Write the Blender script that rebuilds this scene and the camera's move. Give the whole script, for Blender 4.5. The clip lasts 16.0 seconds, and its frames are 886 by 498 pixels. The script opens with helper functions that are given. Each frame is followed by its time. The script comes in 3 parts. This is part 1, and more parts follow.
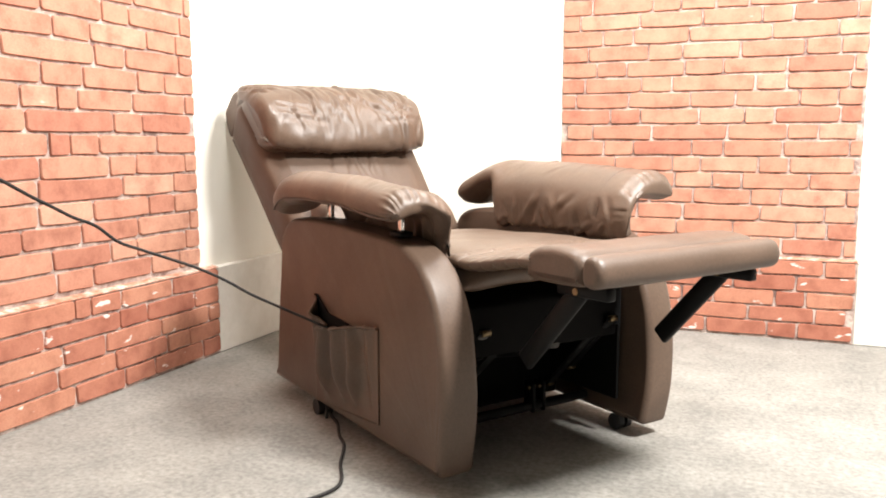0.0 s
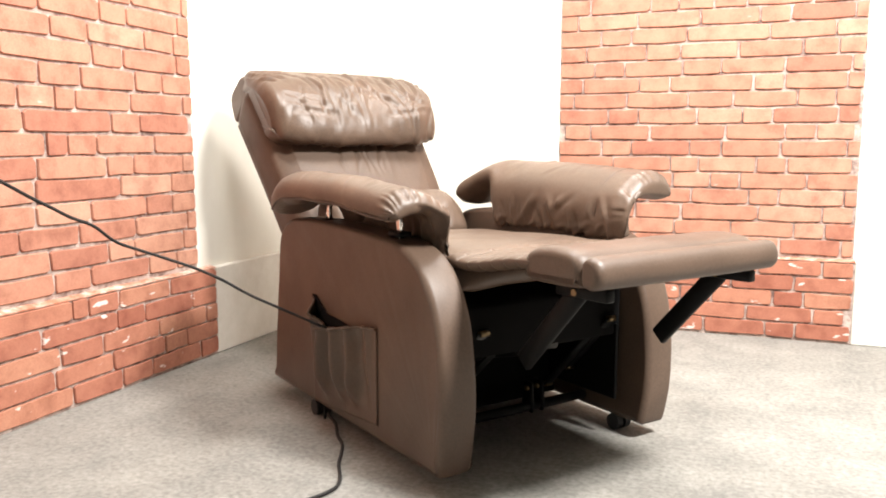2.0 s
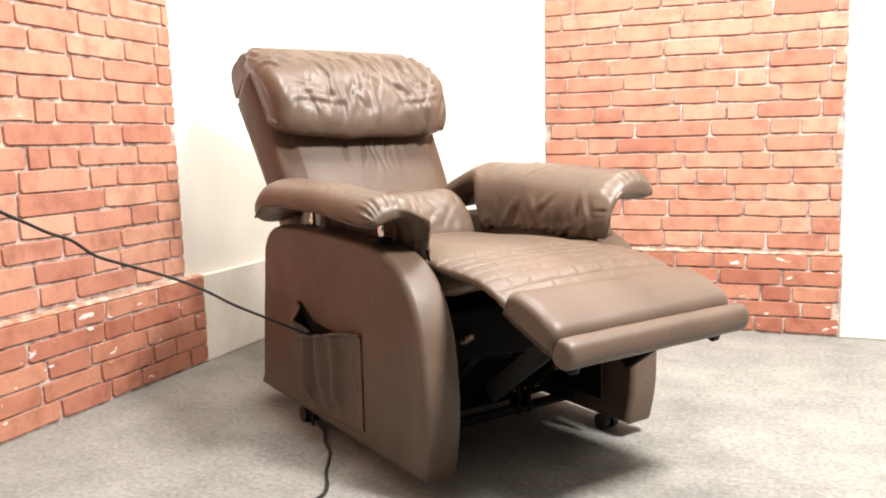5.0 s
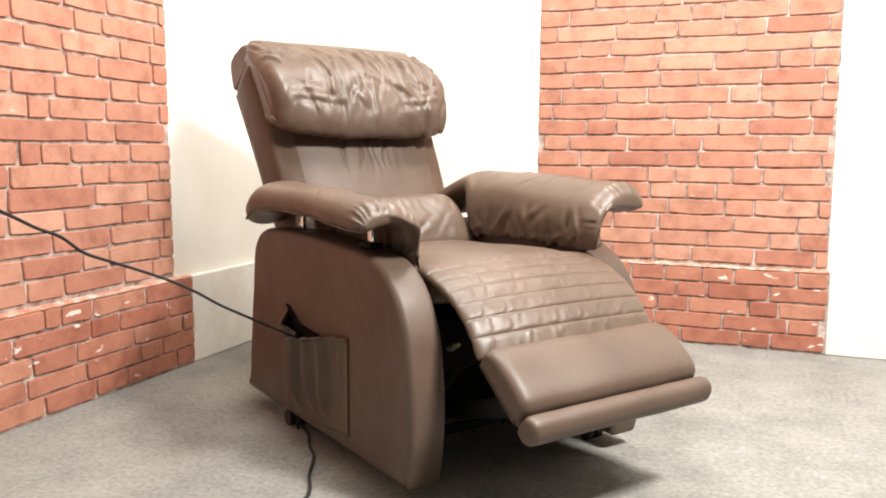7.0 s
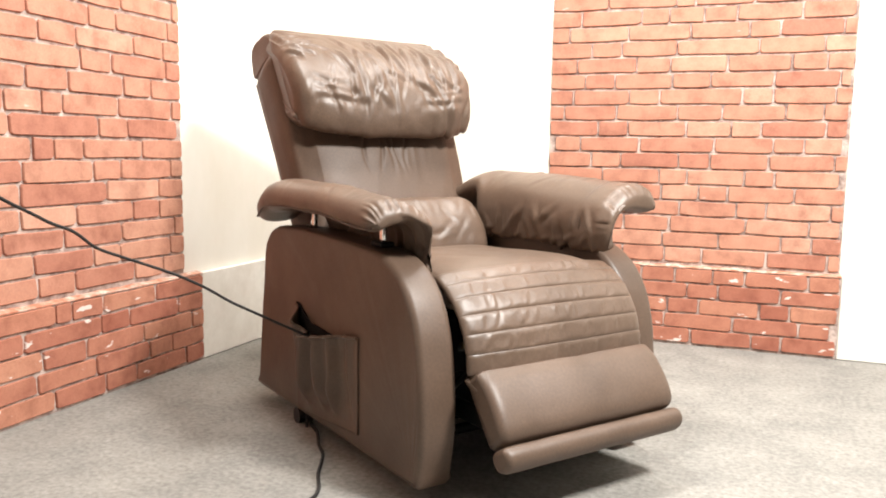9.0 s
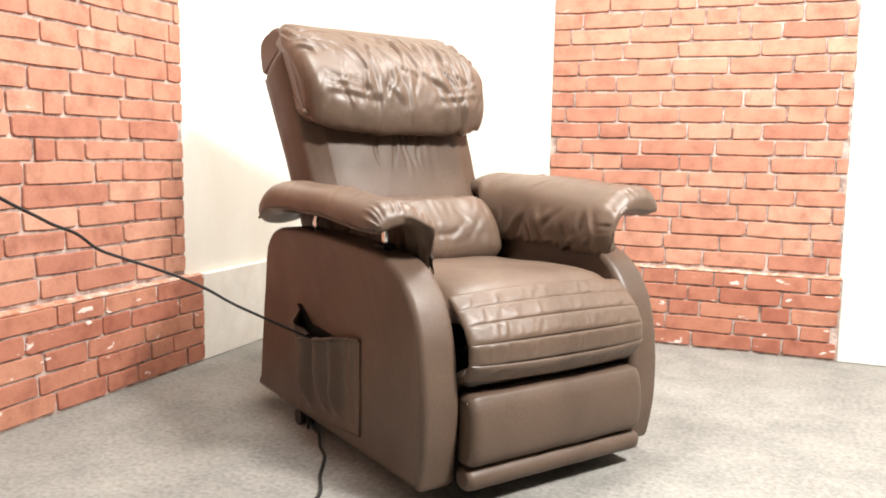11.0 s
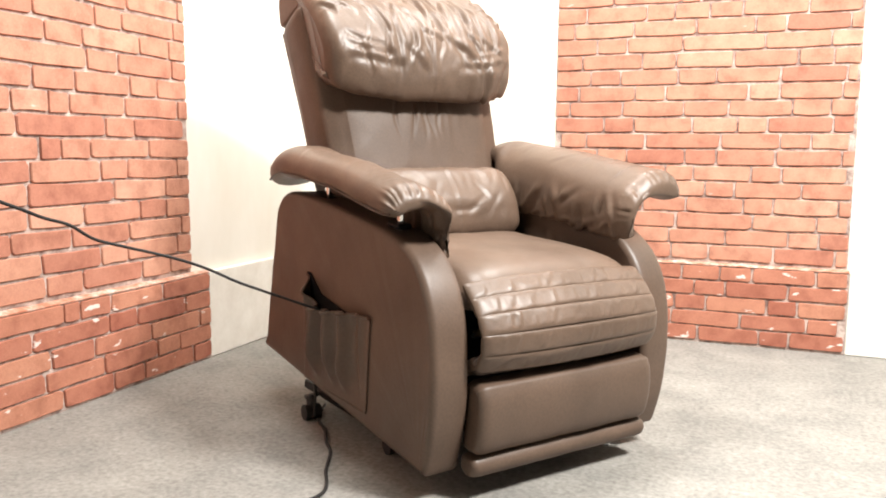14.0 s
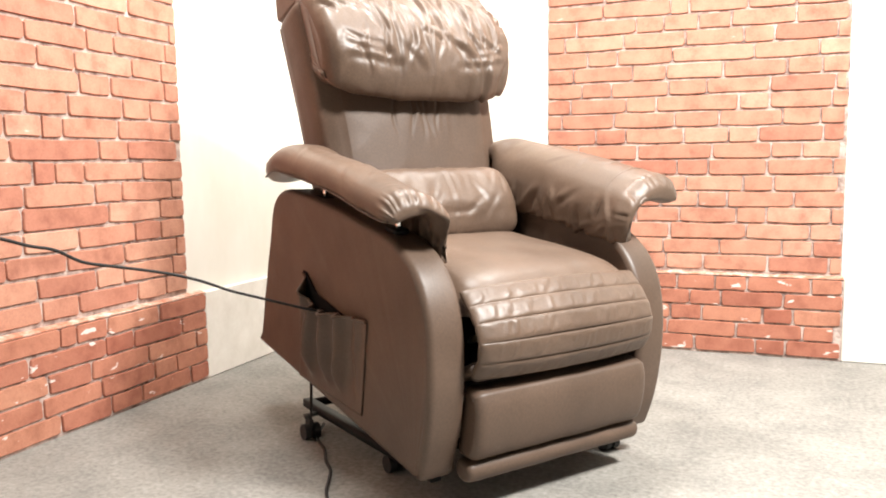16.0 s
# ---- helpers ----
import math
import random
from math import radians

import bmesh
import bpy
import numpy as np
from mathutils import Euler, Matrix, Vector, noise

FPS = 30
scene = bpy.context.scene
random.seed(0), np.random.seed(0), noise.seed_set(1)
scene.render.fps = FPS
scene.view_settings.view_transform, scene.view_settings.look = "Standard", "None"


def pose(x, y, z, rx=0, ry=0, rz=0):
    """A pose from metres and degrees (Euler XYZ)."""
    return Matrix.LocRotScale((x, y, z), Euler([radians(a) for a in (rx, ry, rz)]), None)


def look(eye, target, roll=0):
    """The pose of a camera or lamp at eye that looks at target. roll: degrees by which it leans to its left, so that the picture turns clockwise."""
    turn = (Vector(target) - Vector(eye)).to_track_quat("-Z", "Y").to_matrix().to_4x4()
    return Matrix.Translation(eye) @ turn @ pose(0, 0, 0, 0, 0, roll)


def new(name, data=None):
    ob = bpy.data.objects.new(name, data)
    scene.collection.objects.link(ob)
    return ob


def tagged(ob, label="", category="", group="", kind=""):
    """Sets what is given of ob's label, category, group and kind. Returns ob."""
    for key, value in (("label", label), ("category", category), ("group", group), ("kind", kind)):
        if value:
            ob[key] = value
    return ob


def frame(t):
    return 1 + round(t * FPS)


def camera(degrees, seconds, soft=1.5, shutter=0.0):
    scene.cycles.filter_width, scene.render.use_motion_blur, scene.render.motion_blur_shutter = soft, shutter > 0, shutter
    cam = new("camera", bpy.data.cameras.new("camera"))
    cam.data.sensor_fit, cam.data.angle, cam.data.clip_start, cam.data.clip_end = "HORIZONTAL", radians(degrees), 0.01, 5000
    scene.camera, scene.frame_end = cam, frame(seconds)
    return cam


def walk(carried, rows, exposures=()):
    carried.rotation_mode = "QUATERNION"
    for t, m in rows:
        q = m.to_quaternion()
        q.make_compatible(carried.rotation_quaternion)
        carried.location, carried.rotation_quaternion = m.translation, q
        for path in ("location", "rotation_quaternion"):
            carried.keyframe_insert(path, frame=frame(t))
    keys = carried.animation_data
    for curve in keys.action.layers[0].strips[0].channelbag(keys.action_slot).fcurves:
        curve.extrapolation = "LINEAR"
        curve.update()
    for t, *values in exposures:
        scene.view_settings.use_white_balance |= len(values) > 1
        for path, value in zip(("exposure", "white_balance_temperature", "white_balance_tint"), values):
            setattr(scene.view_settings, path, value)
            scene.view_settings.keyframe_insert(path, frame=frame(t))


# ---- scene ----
cam = camera(57.8, 16.0, 1.9)
PATH = [
    (0, (-0.001, -0.001, 0.762), (-0.752, 1.834, 0.498), 0.0),
    (0.5, (-0.002, 0.0, 0.763), (-0.752, 1.835, 0.498), 0.1),
    (1, (-0.002, 0.0, 0.761), (-0.751, 1.835, 0.497), 0.1),
    (1.5, (-0.001, 0.0, 0.761), (-0.748, 1.837, 0.498), 0.1),
    (2, (-0.004, 0.0, 0.761), (-0.749, 1.837, 0.498), 0.0),
    (2.5, (-0.003, 0.002, 0.757), (-0.745, 1.84, 0.491), -0.0),
    (3, (-0.003, 0.002, 0.756), (-0.742, 1.841, 0.486), 0.1),
    (3.5, (0.003, 0.003, 0.76), (-0.732, 1.844, 0.496), 0.7),
    (4, (0.014, 0.008, 0.775), (-0.732, 1.845, 0.507), -1.6),
    (6.5, (0.036, 0.016, 0.773), (-0.676, 1.868, 0.522), -0.4),
    (7, (0.036, 0.011, 0.773), (-0.684, 1.861, 0.526), 0.3),
    (7.5, (0.028, 0.011, 0.771), (-0.698, 1.858, 0.521), 0.1),
    (8, (0.026, 0.008, 0.77), (-0.704, 1.853, 0.518), 0.3),
    (8.5, (0.024, 0.009, 0.772), (-0.71, 1.853, 0.521), 0.7),
    (9, (0.024, 0.011, 0.771), (-0.712, 1.854, 0.524), 0.9),
    (11.5, (0.017, 0.009, 0.773), (-0.718, 1.853, 0.529), 1.0),
    (12, (0.03, 0.012, 0.773), (-0.71, 1.854, 0.531), 0.9),
    (12.5, (0.026, 0.009, 0.769), (-0.716, 1.851, 0.534), 0.7),
    (13, (0.026, 0.01, 0.774), (-0.725, 1.848, 0.533), 0.5),
    (13.5, (0.02, 0.012, 0.769), (-0.726, 1.851, 0.52), 0.6),
    (14, (0.026, 0.01, 0.765), (-0.725, 1.846, 0.516), 0.5),
    (14.5, (0.024, 0.009, 0.768), (-0.727, 1.845, 0.518), 0.5),
    (15, (0.024, 0.007, 0.763), (-0.727, 1.845, 0.525), 0.4),
    (15.5, (0.024, 0.008, 0.768), (-0.724, 1.848, 0.533), 0.5),
    (16, (0.024, 0.006, 0.774), (-0.716, 1.851, 0.557), -0.7),
]
walk(cam, [(t, look(e, g, r)) for t, e, g, r in PATH],
     [(0.0, 0.12), (4.2, 0.12), (6.3, -0.22), (7.5, -0.2), (9.0, -0.1), (11.5, -0.09), (14.0, 0.0), (16.0, 0.06)])

# ---------------------------------------------------------------- light
world = bpy.data.worlds.new("world")
scene.world = world
world.use_nodes = True
world.node_tree.nodes["Background"].inputs[0].default_value = (1.0, 0.96, 0.9, 1)
world.node_tree.nodes["Background"].inputs[1].default_value = 0.2


def ceiling_lamp(name, place, target, size_x, size_y, watts, color):
    data = bpy.data.lights.new(name, "AREA")
    data.shape, data.size, data.size_y = "RECTANGLE", size_x, size_y
    data.energy, data.color = watts, color
    ob = new(name, data)
    ob.matrix_world = look(place, target)
    return ob


ceiling_lamp("ceiling_lamp_front", (1.03, 1.33, 2.62), (0.6, 1.7, 0.0), 0.45, 0.45, 225, (0.985, 0.972, 0.938))
ceiling_lamp("ceiling_lamp_side", (-0.98, 1.66, 2.62), (-0.98, 1.8, 0.0), 0.45, 0.45, 58, (0.985, 0.972, 0.938))
ceiling_lamp("ceiling_lamp_rear", (-0.4, 2.8, 2.62), (-0.4, 2.6, 0.0), 0.6, 0.6, 46, (0.985, 0.972, 0.938))


# ---------------------------------------------------------------- materials
def material(name, color, rough=0.6, metal=0.0):
    m = bpy.data.materials.new(name)
    m.use_nodes = True
    b = m.node_tree.nodes["Principled BSDF"]
    b.inputs["Base Color"].default_value = (*color, 1)
    b.inputs["Roughness"].default_value = rough
    b.inputs["Metallic"].default_value = metal
    return m


def node(m, kind, **values):
    n = m.node_tree.nodes.new(kind)
    for k, v in values.items():
        n.inputs[k].default_value = v
    return n


def link(m, a, b):
    m.node_tree.links.new(a, b)


def noise_tex(m, scale, detail=4.0, rough=0.55, stretch=None, world_space=False):
    co = node(m, "ShaderNodeNewGeometry" if world_space else "ShaderNodeTexCoord")
    spot = co.outputs["Position" if world_space else "Object"]
    n = node(m, "ShaderNodeTexNoise", Scale=scale, Detail=detail, Roughness=rough)
    if stretch:
        mp = node(m, "ShaderNodeMapping", Scale=stretch)
        link(m, spot, mp.inputs["Vector"])
        link(m, mp.outputs[0], n.inputs["Vector"])
    else:
        link(m, spot, n.inputs["Vector"])
    return n


def ramp(m, source, stops):
    r = node(m, "ShaderNodeValToRGB")
    els = r.color_ramp.elements
    while len(els) < len(stops):
        els.new(0.5)
    for e, (p, c) in zip(els, stops):
        e.position, e.color = p, (*c, 1)
    link(m, source, r.inputs[0])
    return r


def mixed(m, kind, factor, a, b):
    n = m.node_tree.nodes.new("ShaderNodeMix")
    n.data_type, n.blend_type = "RGBA", kind
    for sock, v in ((n.inputs[0], factor), (n.inputs[6], a), (n.inputs[7], b)):
        if isinstance(v, (int, float)):
            sock.default_value = v
        elif isinstance(v, tuple):
            sock.default_value = (*v, 1)
        else:
            link(m, v, sock)
    return n.outputs[2]


def bump(m, source, strength, distance, previous=None):
    n = node(m, "ShaderNodeBump", Strength=strength, Distance=distance)
    link(m, source, n.inputs["Height"])
    if previous:
        link(m, previous, n.inputs["Normal"])
    link(m, n.outputs[0], m.node_tree.nodes["Principled BSDF"].inputs["Normal"])
    return n.outputs[0]


def base(m):
    return m.node_tree.nodes["Principled BSDF"].inputs["Base Color"]


def make_leather(name, color, creases=0.25, gloss_range=(0.42, 0.55)):
    m = material(name, color, 0.42)
    dark = tuple(c * 0.8 for c in color)
    light = tuple(min(1, c * 1.18) for c in color)
    big = noise_tex(m, 5.0, 5.0)
    col = ramp(m, big.outputs[0], [(0.3, dark), (0.7, light)])
    fine = noise_tex(m, 160.0, 3.0)
    tone = ramp(m, fine.outputs[0], [(0.3, (0.86, 0.86, 0.86)), (0.7, (1.06, 1.06, 1.06))])
    link(m, mixed(m, "MULTIPLY", 1.0, col.outputs[0], tone.outputs[0]), base(m))
    gloss = ramp(m, noise_tex(m, 9.0, 4.0).outputs[0], [(0.3, (gloss_range[0],) * 3), (0.75, (gloss_range[1],) * 3)])
    link(m, gloss.outputs[0], m.node_tree.nodes["Principled BSDF"].inputs["Roughness"])
    co = node(m, "ShaderNodeTexCoord")
    vor = node(m, "ShaderNodeTexVoronoi", Scale=330.0)
    link(m, co.outputs["Object"], vor.inputs["Vector"])
    b = bump(m, vor.outputs["Distance"], 0.12, 0.0015)
    b = bump(m, noise_tex(m, 24.0, 5.0, 0.6).outputs[0], creases, 0.004, b)
    return m


LEATHER = make_leather("leather", (0.102, 0.064, 0.044), 0.2)
SOFT_LEATHER = make_leather("soft_leather", (0.116, 0.074, 0.051), 0.22, (0.38, 0.5))
BACK_LEATHER = make_leather("back_leather", (0.102, 0.064, 0.044), 0.15, (0.5, 0.6))
BACK_LEATHER.node_tree.nodes["Principled BSDF"].inputs["Specular IOR Level"].default_value = 0.4
PIPING = material("piping_leather", (0.06, 0.042, 0.032), 0.5)
POCKET = make_leather("pocket_leather", (0.106, 0.063, 0.042), 0.3)
BLACK_FABRIC = material("black_fabric", (0.006, 0.0055, 0.0055), 0.95)
BLACK_METAL = material("black_metal", (0.008, 0.0075, 0.0075), 0.5, 0.2)
GREY_METAL = material("grey_metal", (0.09, 0.085, 0.08), 0.5, 0.6)
CHROME = material("chrome", (0.85, 0.83, 0.8), 0.08, 1.0)
BRASS = material("brass_bolt", (0.22, 0.16, 0.09), 0.45, 1.0)
RUBBER = material("black_rubber", (0.015, 0.014, 0.014), 0.6)
for dull in (BLACK_FABRIC, BLACK_METAL):
    dull.node_tree.nodes["Principled BSDF"].inputs["Specular IOR Level"].default_value = 0.15
CABLE = material("black_cable", (0.01, 0.008, 0.007), 0.75)


def make_brick(name, tones, flecks):
    m = material(name, tones[1], 0.8)
    info = node(m, "ShaderNodeObjectInfo")
    tone = ramp(m, info.outputs["Random"], list(zip((0.0, 0.25, 0.75, 1.0), tones)))
    big = noise_tex(m, 15.0, 7.0, 0.62, None, True)
    blot = ramp(m, big.outputs[0], [(0.3, (0.72, 0.64, 0.62)), (0.5, (1, 1, 1)), (0.7, (1.12, 1.2, 1.22))])
    col = mixed(m, "MULTIPLY", 1.0, tone.outputs[0], blot.outputs[0])
    fine = noise_tex(m, 190.0, 5.0, 0.75, None, True)
    grain = ramp(m, fine.outputs[0], [(0.35, (0.88, 0.86, 0.86)), (0.65, (1.07, 1.07, 1.07))])
    col = mixed(m, "MULTIPLY", 1.0, col, grain.outputs[0])
    spot = ramp(m, noise_tex(m, 13.0, 4.0, 0.55, (1, 1, 2.6), True).outputs[0],
                [(0.66, (0, 0, 0)), (0.68, (1, 1, 1))] if flecks else [(0.7, (0, 0, 0)), (0.82, (0.6, 0.6, 0.6))])
    col = mixed(m, "MIX", spot.outputs[0], col, (0.76, 0.62, 0.56))
    link(m, col, base(m))
    b = bump(m, fine.outputs[0], 0.25, 0.002)
    bump(m, big.outputs[0], 0.3, 0.004, b)
    return m


BRICK = make_brick("brick", ((0.4, 0.155, 0.1), (0.465, 0.204, 0.133), (0.495, 0.232, 0.152), (0.545, 0.278, 0.19)), False)
BRICK_LOW = make_brick("brick_low", ((0.34, 0.112, 0.068), (0.4, 0.15, 0.094), (0.44, 0.176, 0.109), (0.48, 0.212, 0.132)), True)

MORTAR = material("mortar", (0.52, 0.42, 0.36), 0.95)
link(MORTAR, ramp(MORTAR, noise_tex(MORTAR, 22.0, 6.0, 0.7).outputs[0],
                  [(0.36, (0.2, 0.125, 0.105)), (0.6, (0.6, 0.48, 0.42))]).outputs[0], base(MORTAR))
bump(MORTAR, noise_tex(MORTAR, 140.0).outputs[0], 0.4, 0.003)

PLASTER = material("white_plaster", (0.84, 0.81, 0.75), 0.7)
link(PLASTER, ramp(PLASTER, noise_tex(PLASTER, 2.6, 6.0, 0.6, (1, 1, 0.45)).outputs[0],
                   [(0.35, (0.75, 0.71, 0.625)), (0.62, (0.83, 0.8, 0.735))]).outputs[0], base(PLASTER))
bump(PLASTER, noise_tex(PLASTER, 60.0, 4.0).outputs[0], 0.12, 0.002)
PLINTH_PAINT = material("plinth_paint", (0.74, 0.7, 0.64), 0.7)
link(PLINTH_PAINT, ramp(PLINTH_PAINT, noise_tex(PLINTH_PAINT, 7.0, 7.0, 0.7).outputs[0],
                        [(0.3, (0.7, 0.66, 0.59)), (0.65, (0.84, 0.81, 0.75))]).outputs[0], base(PLINTH_PAINT))
bump(PLINTH_PAINT, noise_tex(PLINTH_PAINT, 40.0, 5.0).outputs[0], 0.15, 0.002)

# Unseen ceiling's grey, toned down to deepen the shade below the chair.
CEILING_PAINT = material("ceiling_paint", (0.5, 0.49, 0.46), 0.85)
link(CEILING_PAINT, ramp(CEILING_PAINT, noise_tex(CEILING_PAINT, 4.0, 5.0).outputs[0],
                         [(0.35, (0.42, 0.41, 0.38)), (0.65, (0.5, 0.49, 0.46))]).outputs[0], base(CEILING_PAINT))
# Grey of the unseen walls, dark so that less light bounces back.
GREY_PAINT = material("grey_paint", (0.3, 0.29, 0.28), 0.8)
link(GREY_PAINT, ramp(GREY_PAINT, noise_tex(GREY_PAINT, 3.0, 5.0).outputs[0],
                      [(0.35, (0.19, 0.18, 0.17)), (0.65, (0.24, 0.23, 0.22))]).outputs[0], base(GREY_PAINT))

CARPET = material("grey_carpet", (0.36, 0.345, 0.325), 0.98)
speck = ramp(CARPET, noise_tex(CARPET, 70.0, 7.0, 0.7).outputs[0],
             [(0.3, (0.19, 0.178, 0.162)), (0.5, (0.285, 0.27, 0.247)), (0.72, (0.385, 0.367, 0.338))])
patch = ramp(CARPET, noise_tex(CARPET, 5.0, 6.0, 0.65).outputs[0],
             [(0.3, (0.66, 0.66, 0.66)), (0.7, (1.0, 0.99, 0.97))])
link(CARPET, mixed(CARPET, "MULTIPLY", 1.0, speck.outputs[0], patch.outputs[0]), base(CARPET))
bump(CARPET, noise_tex(CARPET, 210.0, 4.0, 0.7).outputs[0], 0.5, 0.004)


# ---------------------------------------------------------------- mesh helpers
def part(name, bm, mat, parent=None, label="", smooth=True):
    bmesh.ops.recalc_face_normals(bm, faces=bm.faces)
    me = bpy.data.meshes.new(name)
    bm.to_mesh(me)
    bm.free()
    me.materials.append(mat)
    if smooth:
        me.polygons.foreach_set("use_smooth", [len(p.vertices) < 5 for p in me.polygons])
    ob = new(name, me)
    if parent:
        ob.parent = parent
    if label:
        tagged(ob, label)
    return ob


def add_box(bm, lo, hi, bevel=0.0, segments=2):
    g = bmesh.ops.create_cube(bm, size=1.0)
    vs = g["verts"]
    for v in vs:
        v.co = Vector([lo[k] + (v.co[k] + 0.5) * (hi[k] - lo[k]) for k in range(3)])
    if bevel:
        es = list({e for v in vs for e in v.link_edges})
        bmesh.ops.bevel(bm, geom=es, offset=bevel, segments=segments, profile=0.5, affect="EDGES")


def box(lo, hi, bevel=0.0, segments=2):
    bm = bmesh.new()
    add_box(bm, lo, hi, bevel, segments)
    return bm


def add_rod(bm, a, b, radius, sides=12, flat=1.0):
    """A rod from a to b; flat squeezes its section."""
    a, b = Vector(a), Vector(b)
    m = Matrix.Translation((a + b) / 2) @ (b - a).to_track_quat("Z", "Y").to_matrix().to_4x4()
    bmesh.ops.create_cone(bm, cap_ends=True, segments=sides, radius1=radius, radius2=radius, depth=(b - a).length,
                          matrix=m @ Matrix.Diagonal((1, flat, 1, 1)))


def rod(a, b, radius, sides=12, flat=1.0):
    bm = bmesh.new()
    add_rod(bm, a, b, radius, sides, flat)
    return bm


def loft(rings):
    """A closed skin through rings of equally many points, capped at both ends."""
    bm = bmesh.new()
    rows = [[bm.verts.new(p) for p in ring] for ring in rings]
    n = len(rows[0])
    for a, b in zip(rows, rows[1:]):
        for k in range(n):
            bm.faces.new((a[k], a[(k + 1) % n], b[(k + 1) % n], b[k]))
    bm.faces.new(rows[0])
    bm.faces.new(rows[-1])
    return bm


def spline(points, per=8, closed=False):
    """Catmull-Rom through 2D points."""
    out, n = [], len(points)
    spans = n if closed else n - 1
    for i in range(spans):
        p = [Vector(points[(i + k) % n] if closed else points[min(max(i + k, 0), n - 1)]) for k in (-1, 0, 1, 2)]
        for j in range(per):
            t = j / per
            out.append(0.5 * (2 * p[1] + (p[2] - p[0]) * t + (2 * p[0] - 5 * p[1] + 4 * p[2] - p[3]) * t * t
                              + (3 * p[1] - p[0] - 3 * p[2] + p[3]) * t ** 3))
    if not closed:
        out.append(Vector(points[-1]))
    return out


def inset(poly, d):
    """A closed 2D polygon pulled inwards by d along its normals."""
    if not d:
        return list(poly)
    area = sum(a.x * b.y - b.x * a.y for a, b in zip(poly, poly[1:] + poly[:1]))
    sign = 1 if area > 0 else -1
    out, n = [], len(poly)
    for k in range(n):
        t = (poly[(k + 1) % n] - poly[k - 1]).normalized()
        out.append(poly[k] + Vector((-t.y, t.x)) * d * sign)
    return out


def slab(profile, stations):
    """A body with an x-z profile; stations across y: (y, inset, lift)."""
    rings = []
    for y, d, lift in stations:
        rings.append([(p.x, y, p.y + lift) for p in inset(profile, d)])
    return loft(rings)


def rounded(y0, y1, r, steps=5):
    """Stations that round both edges of a slab with radius r."""
    out = []
    for k in range(steps + 1):
        a = math.pi / 2 * k / steps
        out.append((y0 + r * (1 - math.cos(a)), r * (1 - math.sin(a)), 0))
    for k in range(steps, -1, -1):
        a = math.pi / 2 * k / steps
        out.append((y1 - r * (1 - math.cos(a)), r * (1 - math.sin(a)), 0))
    return out


def ruffle(bm, amount, scale, stretch=(1, 1, 1), where=None, seed=0.0):
    """Pushes the skin in and out along its normals by noise."""
    bm.normal_update()
    moves = []
    for v in bm.verts:
        p = Vector((v.co.x * stretch[0], v.co.y * stretch[1], v.co.z * stretch[2])) * scale + Vector((seed, seed * 1.7, 0))
        p += 0.6 * noise.noise_vector(p * 0.45 + Vector((9, seed, 4)))
        k = amount * (1.0 - 2.2 * abs(noise.noise(p)) + 0.45 * noise.noise(p * 2.3))
        moves.append(v.co + v.normal * k * (where(v.co) if where else 1))
    for v, co in zip(bm.verts, moves):
        v.co = co


def fold_lines(seed, count, box, lean, spread, long, wide, deep):
    """Random folds in a flat chart: start, end, bow, width and depth of each; lean in degrees from the chart's v."""
    rng = random.Random(seed)
    out = []
    for k in range(count):
        u = box[0] + (box[1] - box[0]) * (k + rng.random()) / count
        v, a, d = rng.uniform(box[2], box[3]), radians(lean + rng.uniform(-spread, spread)), rng.uniform(*long) / 2
        out.append((u - d * math.sin(a), v - d * math.cos(a), u + d * math.sin(a), v + d * math.cos(a),
                    rng.uniform(-0.12, 0.12) * d, rng.uniform(*wide), rng.uniform(*deep)))
    return out


def press_folds(bm, chart, lines):
    """Presses folds into the skin; chart gives u, v and weight of a point."""
    bm.normal_update()
    moves = []
    for vert in bm.verts:
        u, v, w = chart(vert.co)
        h = 0
        if w > 0.01:
            for u0, v0, u1, v1, bow, wide, deep in lines:
                du, dv = u1 - u0, v1 - v0
                size = math.hypot(du, dv)
                t = ((u - u0) * du + (v - v0) * dv) / size ** 2
                if 0 < t < 1:
                    d = ((u - u0) * dv - (v - v0) * du) / size - bow * math.sin(math.pi * t)
                    if abs(d) < 5 * wide:
                        h += deep * math.sin(math.pi * t) ** 0.7 * (0.7 * math.exp(-((d - 2.1 * wide) / (1.6 * wide)) ** 2) - math.exp(-(d / wide) ** 2))
        moves.append(vert.co + vert.normal * h * w)
    for vert, co in zip(bm.verts, moves):
        vert.co = co


def smooth01(a, b, x):
    t = min(1, max(0, (x - a) / (b - a)))
    return t * t * (3 - 2 * t)


def tube(name, points, radius, mat, parent=None, label=""):
    """A cable through points, as a mesh of round section."""
    pts = []
    n = len(points)
    for i in range(n - 1):
        p = [Vector(points[min(max(i + k, 0), n - 1)]) for k in (-1, 0, 1, 2)]
        for j in range(8):
            t = j / 8
            pts.append(0.5 * (2 * p[1] + (p[2] - p[0]) * t + (2 * p[0] - 5 * p[1] + 4 * p[2] - p[3]) * t * t
                              + (3 * p[1] - p[0] - 3 * p[2] + p[3]) * t ** 3))
    pts.append(Vector(points[-1]))
    rings = []
    for k, p in enumerate(pts):
        d = (pts[min(k + 1, len(pts) - 1)] - pts[max(k - 1, 0)]).normalized()
        u = d.cross(Vector((0.13, 0.21, 1))).normalized()
        w = d.cross(u)
        rings.append([p + radius * (u * math.cos(a) + w * math.sin(a)) for a in [2 * math.pi * q / 8 for q in range(8)]])
    return part(name, loft(rings), mat, parent, label)


